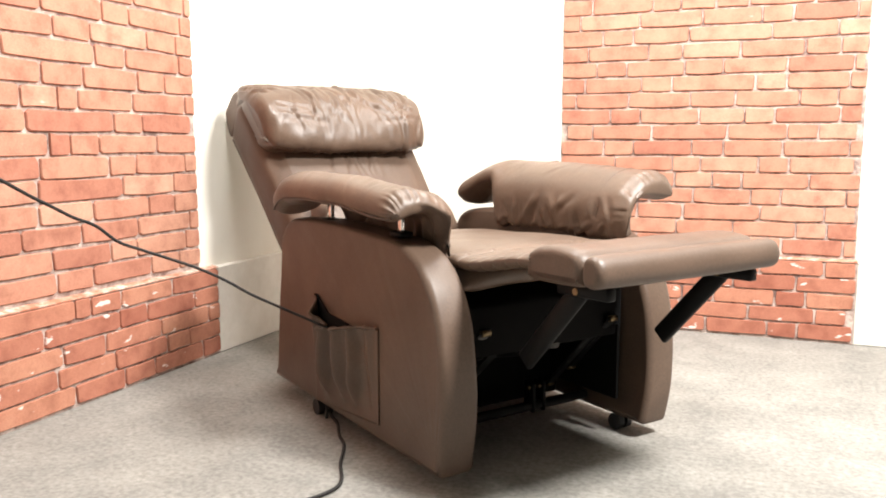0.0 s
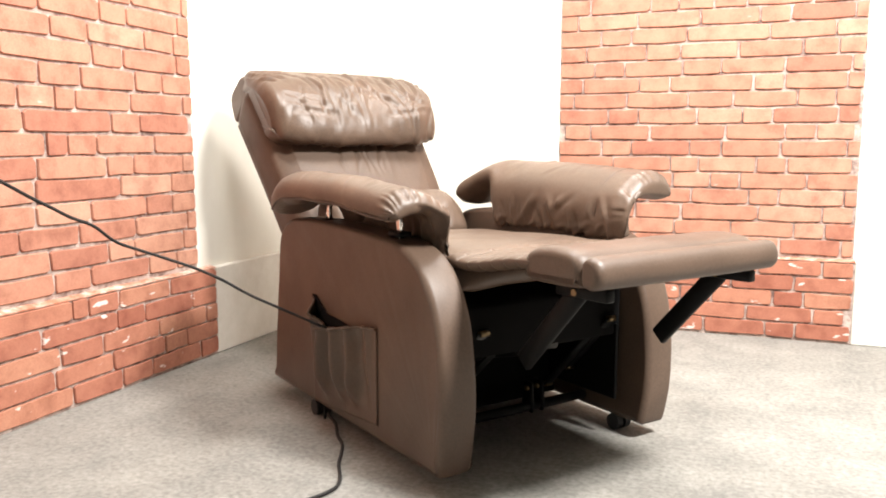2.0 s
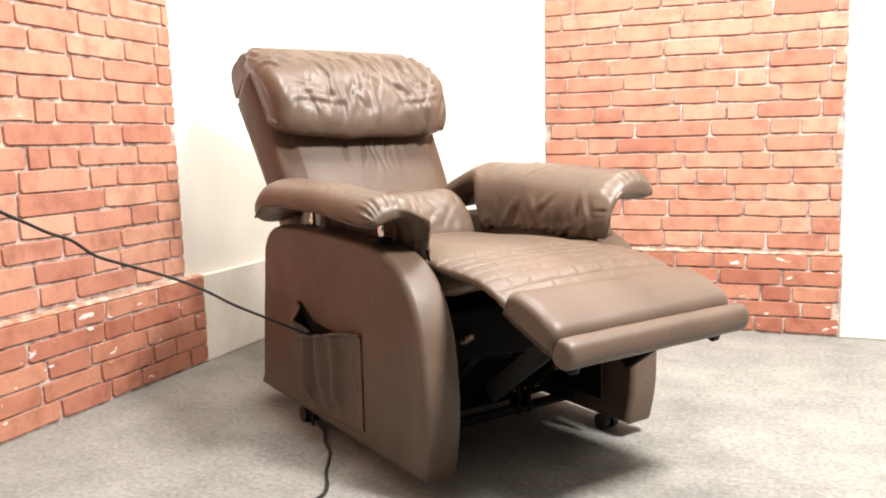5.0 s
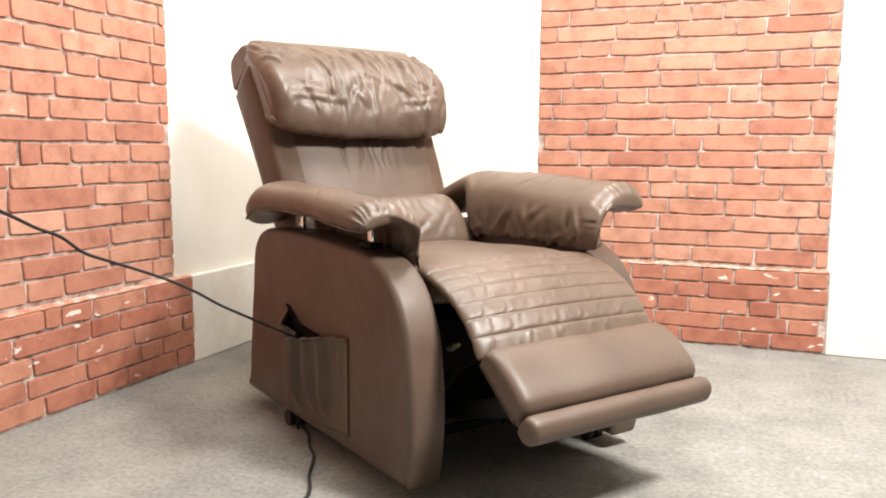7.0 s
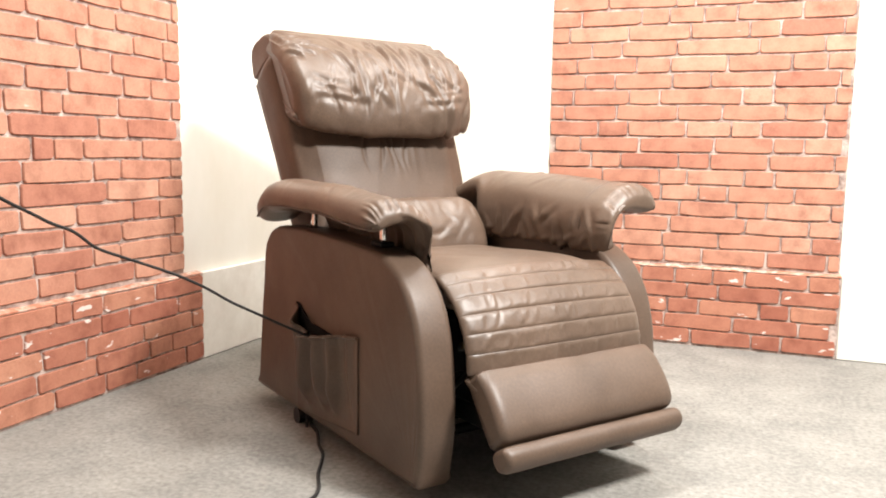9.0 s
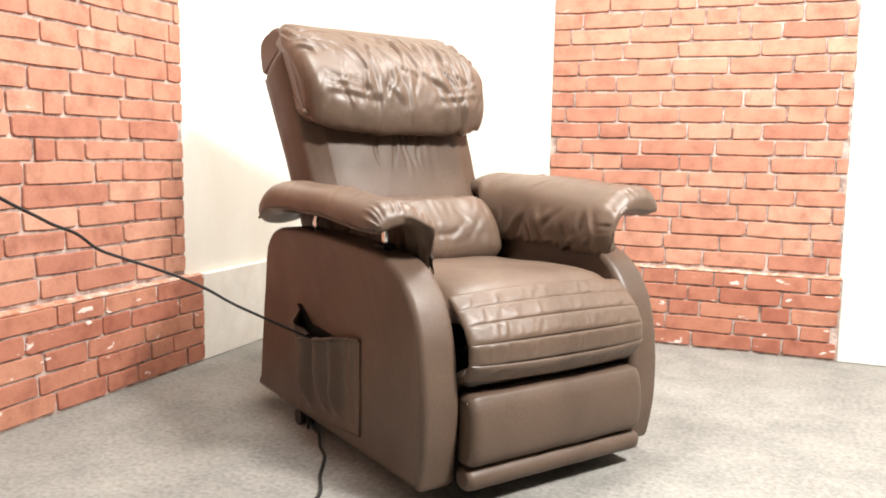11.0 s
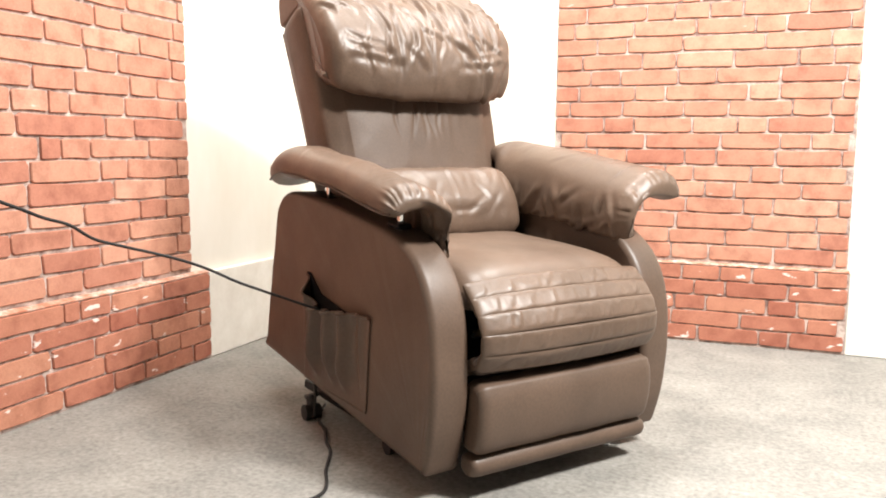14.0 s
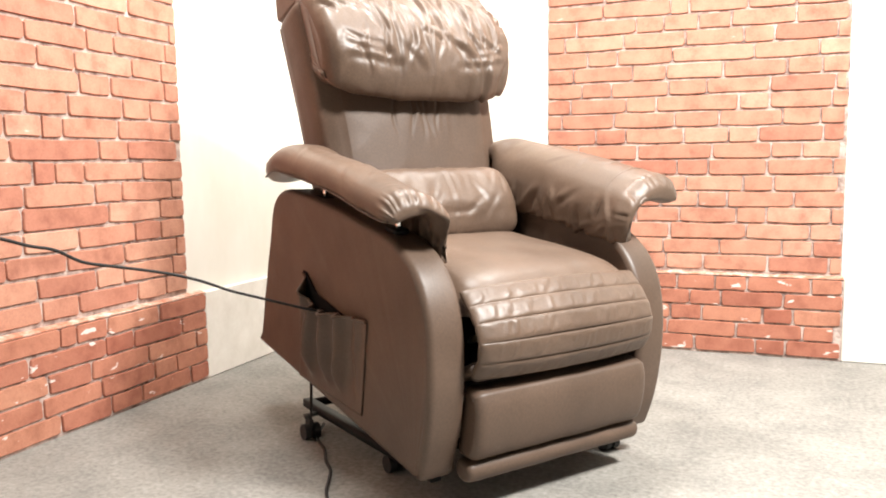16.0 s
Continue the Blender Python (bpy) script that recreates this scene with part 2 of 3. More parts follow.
# ---------------------------------------------------------------- the room
WEST, NORTH = -1.86, 3.355      # faces of the two brick-papered walls
PLINTH_OUT, PLINTH_TOP = 0.025, 0.318
EAST, SOUTH, TOP = 4.2, -4.5, 2.7

floor = tagged(part("floor", box((WEST - 0.3, SOUTH - 0.3, -0.1), (EAST + 0.3, NORTH + 0.3, 0)), CARPET, smooth=False),
               "flecked grey short-pile carpet covering the whole floor", "floor", kind="structure")
# Ceiling out of view, added to close the room over the lamps.
ceiling = tagged(part("ceiling", box((WEST - 0.1, SOUTH - 0.1, TOP), (EAST + 0.1, NORTH + 0.1, TOP + 0.1)), CEILING_PAINT, smooth=False),
                 "unseen grey ceiling over the showroom corner, toned down to cut bounced light", "ceiling", kind="structure")
wall_west = tagged(part("wall_west", box((WEST - 0.1, SOUTH - 0.1, 0), (WEST, NORTH, TOP)), PLASTER, smooth=False),
                   "cream-white wall with orange brick-print paper, built in relief, above a low plinth", "wall", kind="structure")
wall_north = tagged(part("wall_north", box((WEST - 0.1, NORTH, 0), (EAST + 0.1, NORTH + 0.1, TOP)), PLASTER, smooth=False),
                    "cream-white wall with orange brick-print paper, built in relief, above a low plinth", "wall", kind="structure")
# Unseen walls added to close the room; their grey cuts the fill light.
wall_east = tagged(part("wall_east", box((EAST, SOUTH - 0.1, 0), (EAST + 0.1, NORTH, TOP)), GREY_PAINT, smooth=False),
                   "unseen grey wall closing the room, kept dark to cut bounced light", "wall", kind="structure")
wall_south = tagged(part("wall_south", box((WEST, SOUTH - 0.1, 0), (EAST, SOUTH, TOP)), GREY_PAINT, smooth=False),
                    "unseen grey wall closing the room, kept dark to cut bounced light", "wall", kind="structure")

# brick fields: (start, end) along the wall
WEST_UP, WEST_LOW = (2.265, 0.9), (2.335, 0.9)
NORTH_UP, NORTH_LOW = (-0.833, 0.303), (-0.833, 0.31)

part("plinth", box((WEST, WEST_LOW[0] + 0.001, 0), (WEST + PLINTH_OUT, NORTH, PLINTH_TOP), 0.004, 1), PLINTH_PAINT, wall_west,
     "pale scuffed low plinth board", False)
part("plinth", box((WEST + PLINTH_OUT, NORTH - PLINTH_OUT, 0), (NORTH_LOW[0] - 0.001, NORTH, PLINTH_TOP), 0.004, 1), PLINTH_PAINT, wall_north,
     "pale scuffed low plinth board", False)
part("plinth", box((NORTH_LOW[1] + 0.001, NORTH - PLINTH_OUT, 0), (EAST, NORTH, PLINTH_TOP), 0.004, 1), PLINTH_PAINT, wall_north,
     "pale scuffed low plinth board", False)


def ledge(along, face, a, b):
    """Sloping mortar cap on the brick plinth."""
    prof = [(0, PLINTH_TOP - 0.004), (PLINTH_OUT + 0.004, PLINTH_TOP - 0.004), (PLINTH_OUT + 0.004, PLINTH_TOP - 0.001), (0.004, PLINTH_TOP + 0.005), (0, PLINTH_TOP + 0.005)]
    n = max(8, int(abs(b - a) / 0.02))
    rings = []
    for k in range(n + 1):
        s = a + (b - a) * k / n
        j = 0.004 * noise.noise((s * 14, face, 3)) + 0.002 * noise.noise((s * 60, face, 5))
        ring = []
        for d, z in prof:
            zz = z + (j if z > PLINTH_TOP - 0.003 else 0)
            ring.append((face + d, s, zz) if along == "y" else (s, face - d, zz))
        rings.append(ring)
    return loft(rings)


MORTAR_CAP = material("mortar_cap", (0.6, 0.45, 0.38), 0.9)
link(MORTAR_CAP, ramp(MORTAR_CAP, noise_tex(MORTAR_CAP, 26.0, 5.0, 0.7).outputs[0],
                      [(0.4, (0.44, 0.17, 0.1)), (0.52, (0.52, 0.3, 0.22)), (0.66, (0.72, 0.6, 0.53))]).outputs[0], base(MORTAR_CAP))
bump(MORTAR_CAP, noise_tex(MORTAR_CAP, 90.0).outputs[0], 0.4, 0.003)
part("mortar_bed", box((WEST, WEST_UP[1], PLINTH_TOP), (WEST + 0.002, WEST_UP[0], 2.1)), MORTAR, wall_west, "grey-pink mortar of the brick print", False)
part("mortar_bed", box((WEST, WEST_LOW[1], 0), (WEST + PLINTH_OUT - 0.002, WEST_LOW[0], PLINTH_TOP - 0.004)), MORTAR, wall_west, "grey-pink mortar of the brick print", False)
part("mortar_bed", box((NORTH_UP[0], NORTH - 0.002, PLINTH_TOP), (NORTH_UP[1], NORTH, 2.1)), MORTAR, wall_north, "grey-pink mortar of the brick print", False)
part("mortar_bed", box((NORTH_LOW[0], NORTH - PLINTH_OUT + 0.002, 0), (NORTH_LOW[1], NORTH, PLINTH_TOP - 0.004)), MORTAR, wall_north, "grey-pink mortar of the brick print", False)
part("ledge_cap", ledge("y", WEST, WEST_LOW[1], WEST_LOW[0]), MORTAR_CAP, wall_west, "rough pale mortar ledge", False)
part("ledge_cap", ledge("x", NORTH, NORTH_LOW[0], NORTH_LOW[1]), MORTAR_CAP, wall_north, "rough pale mortar ledge", False)


# ---------------------------------------------------------------- the lift recliner
# chair space: x forwards from the foot of the side panels, y towards its left arm, z up from the floor
CHAIR_AT = pose(-0.430, 1.809, 0, 0, 0, -34.6)
HALF, INNER = 0.357, 0.262

recliner = tagged(new("recliner_chair"), "brown leather electric lift recliner with footrest on a grey carpet", "armchair")
recliner.matrix_world = CHAIR_AT

PANEL = spline([(-0.93, 0.041), (-0.9, 0.25), (-0.865, 0.455), (-0.848, 0.5), (-0.81, 0.533), (-0.74, 0.55), (-0.6, 0.556), (-0.45, 0.554), (-0.3, 0.547),
                (-0.19, 0.54), (-0.12, 0.52), (-0.065, 0.485), (-0.022, 0.43), (0.006, 0.354), (0.02, 0.255), (0.02, 0.15), (0.004, 0.06), (-0.004, 0.041)], 4) \
    + [Vector((-0.25, 0.041)), Vector((-0.5, 0.041)), Vector((-0.75, 0.041))]


def side_panel(sign):
    outer = slab(PANEL, [(sign * y, d, 0) for y, d, _ in rounded(INNER, HALF, 0.017, 6)])
    ruffle(outer, 0.0012, 9)
    ob = part("side_panel", outer, LEATHER, recliner)
    seam = [Vector((p.x, sign * (HALF - 0.006), p.y)) for p in inset(PANEL, 0.009)[8:62]]
    tube("seam", seam, 0.0018, POCKET, ob, "darker stitched seam")
    seam = [Vector((p.x, sign * (INNER + 0.008), p.y)) for p in inset(PANEL, 0.004)[24:60]]
    tube("seam", seam, 0.0016, POCKET, ob, "darker stitched seam")
    return ob


panels = [side_panel(-1), side_panel(1)]


def pocket_puff(s, t):
    """How far the pouch stands out: a few deep soft folds that lean and fade downwards, and fine gathers at the hem."""
    fold = 0
    for mid, lean, wide, deep in ((0.13, -0.05, 0.055, 1.0), (0.33, -0.1, 0.06, 1.15), (0.54, -0.05, 0.055, 0.9), (0.74, 0.0, 0.05, 0.95), (0.9, 0.05, 0.04, 0.6)):
        x = (s - mid - lean * (1 - t) - 0.05 * noise.noise((t * 2.2, mid * 9, 4))) / wide
        fold += deep * math.exp(-x * x) * smooth01(0.05, 0.5, t)
    gather = math.sin(95 * s + 3 * noise.noise((s * 6, 2, 1))) * smooth01(0.8, 0.97, t)
    belly = math.sin(math.pi * s) * (0.6 + 0.4 * t)
    return 0.01 + 0.014 * belly + 0.036 * (fold - 0.4) + 0.002 * gather + 0.005 * noise.noise((s * 5, t * 3, 9))


def front_y(s):
    return -HALF - 0.006 - min(1, 6 * s, 6 * (1 - s)) * pocket_puff(s, 1.0)


def pocket():
    """Gathered pouch on the outer face of one side panel, its mouth pulled open by the cable."""
    bm = bmesh.new()
    nx, nz = 110, 34
    front, back = [], []
    for i in range(nx + 1):
        s = i / nx
        x = -0.62 + 0.36 * s
        top = 0.345 - 0.062 * smooth01(0.0, 0.27, s) + 0.04 * smooth01(0.27, 1.0, s)
        bottom = 0.052 + 0.034 * s
        r1, r2 = [], []
        for j in range(nz + 1):
            t = j / nz
            z = bottom + (top - bottom) * t
            edge = min(1, 6 * s, 6 * (1 - s)) * min(1, 5 * t)
            puff = pocket_puff(s, t) * edge + 0.004
            r1.append(bm.verts.new((x, -HALF - puff, z)))
            r2.append(bm.verts.new((x, -HALF - puff + 0.004, z)))
        front.append(r1)
        back.append(r2)
    for i in range(nx):
        for j in range(nz):
            bm.faces.new((front[i][j], front[i + 1][j], front[i + 1][j + 1], front[i][j + 1]))
            bm.faces.new((back[i][j], back[i][j + 1], back[i + 1][j + 1], back[i + 1][j]))
        for j, flip in ((0, 1), (nz, -1)):
            bm.faces.new((front[i][j], back[i][j], back[i + 1][j], front[i + 1][j])[::flip])
    for i in (0, nx):
        for j in range(nz):
            bm.faces.new((front[i][j], back[i][j], back[i][j + 1], front[i][j + 1]))
    ob = part("pocket", bm, POCKET, panels[0], "gathered leather side pocket holding a cable")
    hem = []
    for i in range(0, nx + 1, 2):
        s = i / nx
        top = 0.345 - 0.062 * smooth01(0.0, 0.27, s) + 0.04 * smooth01(0.27, 1.0, s)
        hem.append((-0.62 + 0.36 * s, front_y(s), top))
    tube("hem", hem, 0.004, POCKET, ob)
    # Black patch that stands in for the shade inside the pocket's open mouth.
    tri = [(-0.622, 0.352), (-0.6, 0.352), (-0.53, 0.312), (-0.4, 0.304), (-0.31, 0.306), (-0.31, 0.28), (-0.5, 0.24), (-0.6, 0.28)]
    ring = [[(x, y, z) for x, z in tri] for y in (-HALF - 0.001, -HALF - 0.0035)]
    part("mouth_shade", loft(ring), BLACK_FABRIC, ob, "black patch standing in for shade in the pocket mouth", False)
    return ob


pocket()

# ---- armrests: a padded wing that turns down into an apron on the inside
ARM_SECTION = spline([(0.24, 0.49), (0.232, 0.54), (0.236, 0.592), (0.254, 0.635), (0.292, 0.666), (0.335, 0.682), (0.375, 0.682), (0.405, 0.668), (0.42, 0.643),
                      (0.415, 0.617), (0.39, 0.607), (0.355, 0.614), (0.317, 0.617), (0.288, 0.602), (0.272, 0.565), (0.266, 0.515), (0.254, 0.481)], 8, True)
# behind the apron only the padded wing goes on
WING_SECTION = spline([(0.266, 0.618), (0.252, 0.63), (0.25, 0.646), (0.262, 0.664), (0.295, 0.679), (0.335, 0.686), (0.375, 0.683), (0.405, 0.668), (0.42, 0.643),
                       (0.415, 0.614), (0.392, 0.598), (0.358, 0.594), (0.328, 0.596), (0.307, 0.6), (0.292, 0.604), (0.281, 0.608), (0.273, 0.613)], 8, True)
RING = len(ARM_SECTION)


def armrest(sign, x0, x_wing, x_apron, rise, fall, hollow, droop):
    rings = []
    x1 = x_wing
    n = 110
    for i in range(n + 1):
        u = i / n
        x = x0 + (x1 - x0) * (0.3 * u + 0.35 - 0.35 * math.cos(math.pi * u))
        apron = smooth01(-0.64, -0.59, x)
        rear = smooth01(-0.62, x0, x)
        front = smooth01(-0.42, x1, x)
        sec = []
        scoop = hollow * smooth01(0.2, 0.05, x1 - x)
        thin = hollow * smooth01(0.12, 0.01, x1 - x)
        for k, (p, r) in enumerate(zip(ARM_SECTION, WING_SECTION)):
            n_point = k * 5 / 8
            y, z = p.x, p.y
            if n_point >= 49:
                z += 0.03 * scoop * smooth01(48, 53, n_point) * smooth01(72, 62, n_point)
                y -= 0.014 * scoop * smooth01(60, 70, n_point) * smooth01(84, 80, n_point)
            z += (0.664 - z) * 0.2 * thin * smooth01(37, 47, n_point) * smooth01(70, 60, n_point) * (z < 0.664)
            y, z = r.x + (y - r.x) * apron, r.y + (z - r.y) * apron
            low = smooth01(0.6, 0.5, z)
            z -= droop * rear ** 1.5 + fall * front * smooth01(0.5, 0.6, z)
            y -= 0.035 * rear ** 2
            sec.append(Vector((y, z + rise + 0.8 * rise * low)))
        d0, d1 = max(0, 1 - (x - x0) / 0.05), max(0, 1 - (x1 - x) / 0.045)
        mid = sum(sec, Vector((0, 0))) / RING
        keep = max(0.1, math.sqrt(max(0, 1 - d0 * d0)))
        sec = [mid + (q - mid) * keep for q in sec]
        sec = [Vector((q.x, q.y - 0.016 * d1 * d1 * smooth01(0.6, 0.65, q.y))) for q in sec]
        pull = (0.019 - 0.004 * hollow) * (1 - math.sqrt(max(0, 1 - d1 * d1)))
        gather = smooth01(0.075, 0.012, x1 - x) * smooth01(0.0, 0.01, x1 - x) + 0.5 * smooth01(0.1, 0.03, x - x0)
        ring = []
        for k, (p, q) in enumerate(zip(ARM_SECTION, inset(sec, pull))):
            back = (x1 - x_apron) * smooth01(-0.4, x1, x) * smooth01(0.66, 0.54, p.y) * smooth01(0.36, 0.3, p.x)
            pleat = math.sin(1.4 * k + 3 * noise.noise((k * 0.16, sign, 2)) + 12 * (x1 - x)) * (0.5 + 1.2 * abs(noise.noise((k * 0.23, 4 + sign, 7))))
            crimp = 0.0038 * gather * pleat * smooth01(0.52, 0.61, p.y) * (1 if k < 72 else 0)
            ring.append((x - back, sign * (q.x + crimp * 0.6), q.y + crimp * smooth01(0.5, 0.62, p.y)))
        rings.append(ring)
    edge = [(r[72][0], r[72][1] + sign * 0.001, r[72][2]) for r in rings[9:106:3]]
    bm = loft(rings)
    # the front end closes across the padding's thickness
    bm.faces.ensure_lookup_table()
    bm.verts.ensure_lookup_table()
    bm.faces.remove(bm.faces[-1])
    end = bm.verts[-RING:]
    for k in range(RING // 2 - 1):
        bm.faces.new((end[k], end[k + 1], end[RING - 2 - k], end[RING - 1 - k]))
    inner = lambda c: (0.2 + 0.8 * smooth01(0.66, 0.55, c.z)) * smooth01(0.0, 0.05, x1 - c.x)
    ruffle(bm, -0.005, 8, (0.9, 1, 1.0), inner, 3 + sign)
    face = lambda c: inner(c) * smooth01(0.66, 0.58, c.z) * smooth01(0.42, 0.3, abs(c.y))
    slack = fold_lines(41 + sign, 16, (-0.58, -0.1, 0.5, 0.62), 15, 45, (0.06, 0.14), (0.005, 0.009), (0.005, 0.01))
    slack += fold_lines(47 + sign, 16, (-0.58, -0.1, 0.48, 0.54), 40, 40, (0.03, 0.08), (0.004, 0.006), (0.003, 0.007))
    press_folds(bm, lambda c: (c.x, c.z, face(c)), slack)
    slack = fold_lines(53 + sign, 12, (-0.8, -0.12, 0.3, 0.4), 20, 30, (0.05, 0.1), (0.004, 0.007), (0.001, 0.0028))
    press_folds(bm, lambda c: (c.x, abs(c.y), smooth01(0.0, 0.03, x1 - c.x) * smooth01(0.62, 0.66, c.z)), slack)
    ob = part("armrest", bm, SOFT_LEATHER, recliner)
    tube("piping", edge, 0.0028, PIPING, ob, "darker piped seam")
    if sign > 0:
        ring = rings[-24]
        tube("seam", [ring[k] for k in range(3, 58, 4)], 0.0014, POCKET, ob, "darker stitched seam")
    for x in (-0.6, -0.222):
        part("post", box((x - 0.011, sign * 0.315 - 0.006, 0.53), (x + 0.011, sign * 0.315 + 0.006, 0.62), 0.002, 1), CHROME, ob, "polished chrome flat post")
        part("socket", box((x - 0.026, sign * 0.315 - 0.018, 0.545), (x + 0.026, sign * 0.315 + 0.018, 0.557), 0.003, 1), BLACK_METAL, ob, "black plastic socket")
    return ob


arms = [armrest(-1, -0.883, -0.085, -0.13, 0.0, 0.022, 0.25, 0.05), armrest(1, -0.81, -0.05, -0.05, 0.02, 0.015, 0.0, 0.062)]

# ---- seat
SEAT = spline([(-0.66, 0.44), (-0.66, 0.47), (-0.62, 0.5), (-0.45, 0.51), (-0.3, 0.518), (-0.17, 0.521), (-0.1, 0.512), (-0.058, 0.485), (-0.046, 0.46), (-0.06, 0.44), (-0.12, 0.432), (-0.3, 0.43), (-0.6, 0.43)], 4, True)
stations = []
for k in range(33):
    y = -0.26 + 0.52 * k / 32
    q = abs(y) / 0.26
    stations.append((y, 0.03 * max(0, (q - 0.72) / 0.28) ** 2.4, -0.004 * q ** 2 - 0.022 * q ** 6))
bm = slab(SEAT, stations)
ruffle(bm, 0.0022, 7, (0.6, 1, 1), None, 2)
seat = part("seat_cushion", bm, SOFT_LEATHER, recliner)
base_board = part("seat_base", box((-0.72, -0.255, 0.27), (-0.07, 0.255, 0.39), 0.006, 1), BLACK_FABRIC, recliner, "black underside of the seat")
# Added black sheet: stands in for deep shade, hides the lit floor behind.
fold = part("shade_sheet", box((-0.335, -0.256, 0.05), (-0.32, 0.256, 0.395), 0.004, 1), BLACK_FABRIC, recliner, "added black sheet standing in for deep shade under the seat")
# Added unseen board: stops light from showing through at the rear.
rear_board = part("rear_board", box((-0.84, -0.258, 0.1), (-0.815, 0.258, 0.46), 0.004, 1), BLACK_FABRIC, recliner, "added black board that keeps the chair's inside dark")

# ---- ribbed pad between the seat and the footrest, in rigid ribs
RIBS, RIB_LONG, RIB_STEP = 7, 0.047, 0.0425


def rib(k):
    rings = []
    n, m = 120, 30
    for i in range(n + 1):
        q = -1 + 2 * i / n
        y = 0.26 * math.copysign(1 - (1 - abs(q)) ** 1.0, q)
        end = math.sqrt(max(0.02, 1 - max(0, (abs(q) - 0.9) / 0.1) ** 2))
        ring = []
        for j in range(m):
            a = 2 * math.pi * j / m
            c, s = math.cos(a), math.sin(a)
            u = RIB_LONG / 2 * math.copysign(abs(c) ** 0.55, c)
            w = (0.0085 if s > 0 else 0.022) * math.copysign(abs(s) ** 0.5, s) * end
            ring.append((u * (0.9 + 0.1 * end), y, w + 0.009 * (1 - q * q) - 0.004 * q ** 4))
        rings.append(ring)
    bm = loft(rings)
    top = lambda c: smooth01(-0.004, 0.004, c.z) * smooth01(0.5, 0.3, abs(c.x) / RIB_LONG)
    ruffle(bm, -0.0012, 11, (2.2, 1.5, 1), top, 4 + 0.35 * k)
    tucks = fold_lines(60 + k, 11, (-0.23, 0.25, -0.006, 0.006), -35, 25, (0.025, 0.05), (0.003, 0.005), (0.001, 0.0032))
    press_folds(bm, lambda c: (c.y, c.x, top(c)), tucks)
    return part("leg_rib", bm, SOFT_LEATHER, recliner)


ribs = [rib(k) for k in range(RIBS)]

# a roll of slack leather that fills the gap under the ribs as the footrest closes
roll = []
for k in range(61):
    q = -1 + 2 * k / 60
    w = math.sqrt(max(0.03, 1 - max(0, (abs(q) - 0.93) / 0.07) ** 2))
    roll.append([(0.026 * w * math.cos(2 * math.pi * j / 16), 0.25 * q, 0.015 * w * math.sin(2 * math.pi * j / 16)) for j in range(16)])
bm = loft(roll)
ruffle(bm, 0.003, 12, (1, 1, 1), lambda c: smooth01(0.25, 0.22, abs(c.y)), 3)
# The dark piping colour puts the gap's shade into the roll.
tuck_roll = part("tuck_roll", bm, PIPING, recliner, "slack roll of leather above the footrest, darkened for the gap's shade")

# ---- footrest: origin at the top edge next to the seat, x along the pad, z out of its upper face
PAD = spline([(0.004, -0.012), (0.012, -0.002), (0.04, 0.009), (0.09, 0.013), (0.135, 0.008), (0.155, -0.003), (0.163, -0.02), (0.163, -0.045), (0.155, -0.058), (0.08, -0.061), (0.012, -0.058), (0.002, -0.045)], 4, True)
BAR = spline([(0.167, -0.02), (0.17, -0.006), (0.185, 0.003), (0.203, -0.001), (0.214, -0.016), (0.216, -0.036), (0.206, -0.053), (0.187, -0.058), (0.171, -0.052), (0.166, -0.038)], 4, True)


def soft_stations(half, r, n=18):
    out = []
    for k in range(n + 1):
        q = -1 + 2 * k / n
        y = half * math.sin(q * math.pi / 2)
        d = max(0, (abs(y) - (half - r)) / r)
        out.append((y, r * 0.8 * (1 - math.sqrt(max(0, 1 - d * d))), 0))
    return out


bm = slab(PAD, soft_stations(0.258, 0.021, 40))
ruffle(bm, 0.0016, 6, (1, 1, 1), lambda c: smooth01(0.257, 0.22, abs(c.y)), 5)
footrest = part("footrest", bm, LEATHER, recliner)
bm = slab(BAR, soft_stations(0.262, 0.015, 40))
ruffle(bm, 0.001, 9, (1, 1, 1), lambda c: smooth01(0.261, 0.23, abs(c.y)), 6)
part("footrest_bar", bm, LEATHER, footrest, "rolled leather front edge")
part("under_plate", box((0.03, -0.2, -0.072), (0.14, 0.2, -0.056), 0.003, 1), BLACK_METAL, footrest, "black metal plate")
for y in (-0.205, 0.205):
    part("bracket", box((0.05, y - 0.012, -0.085), (0.19, y + 0.012, -0.06), 0.003, 1), BLACK_METAL, footrest, "black steel bracket")

# ---- backrest: origin at the rear top corner of the shell, x forwards, z up along the back
shell = []
for k in range(91):
    t = k / 90
    z = 0.0 - 0.66 * t
    half = 0.302 - 0.045 * t
    bulge = 0.035 * math.sin(math.pi * min(1, 0.2 + 0.8 * t)) ** 0.6
    top = 1 - math.sqrt(max(0, 1 - (1 - min(1, t / 0.05)) ** 2))
    ring = []
    for p in ([(0.0, -0.9), (0.0, -0.5), (0, 0), (0, 0.5), (0.0, 0.9), (0.012, 0.985), (0.04, 1.0), (0.09, 1.015), (0.15, 1.03), (0.178, 1.0), (0.183, 0.87)]
              + [(0.183 + bulge * math.sqrt(max(0, 1 - abs(c / 20 * 0.85 / 0.9) ** 2.3)), -0.85 * c / 20) for c in [q / 3 for q in range(-58, 59)]]
              + [(0.183, -0.87), (0.178, -1.0), (0.15, -1.03), (0.09, -1.015), (0.04, -1.0), (0.012, -0.985)]):
        ring.append((0.02 * top + p[0] * (1 - 0.3 * top), p[1] * half * (1 - 0.04 * top), z))
    shell.append(ring)
bm = loft(shell)
ruffle(bm, 0.002, 9, (1, 2.6, 0.35), lambda c: smooth01(0.14, 0.19, c.x) * smooth01(0.2, 0.05, abs(c.y)) * smooth01(-0.45, -0.3, c.z), 8)
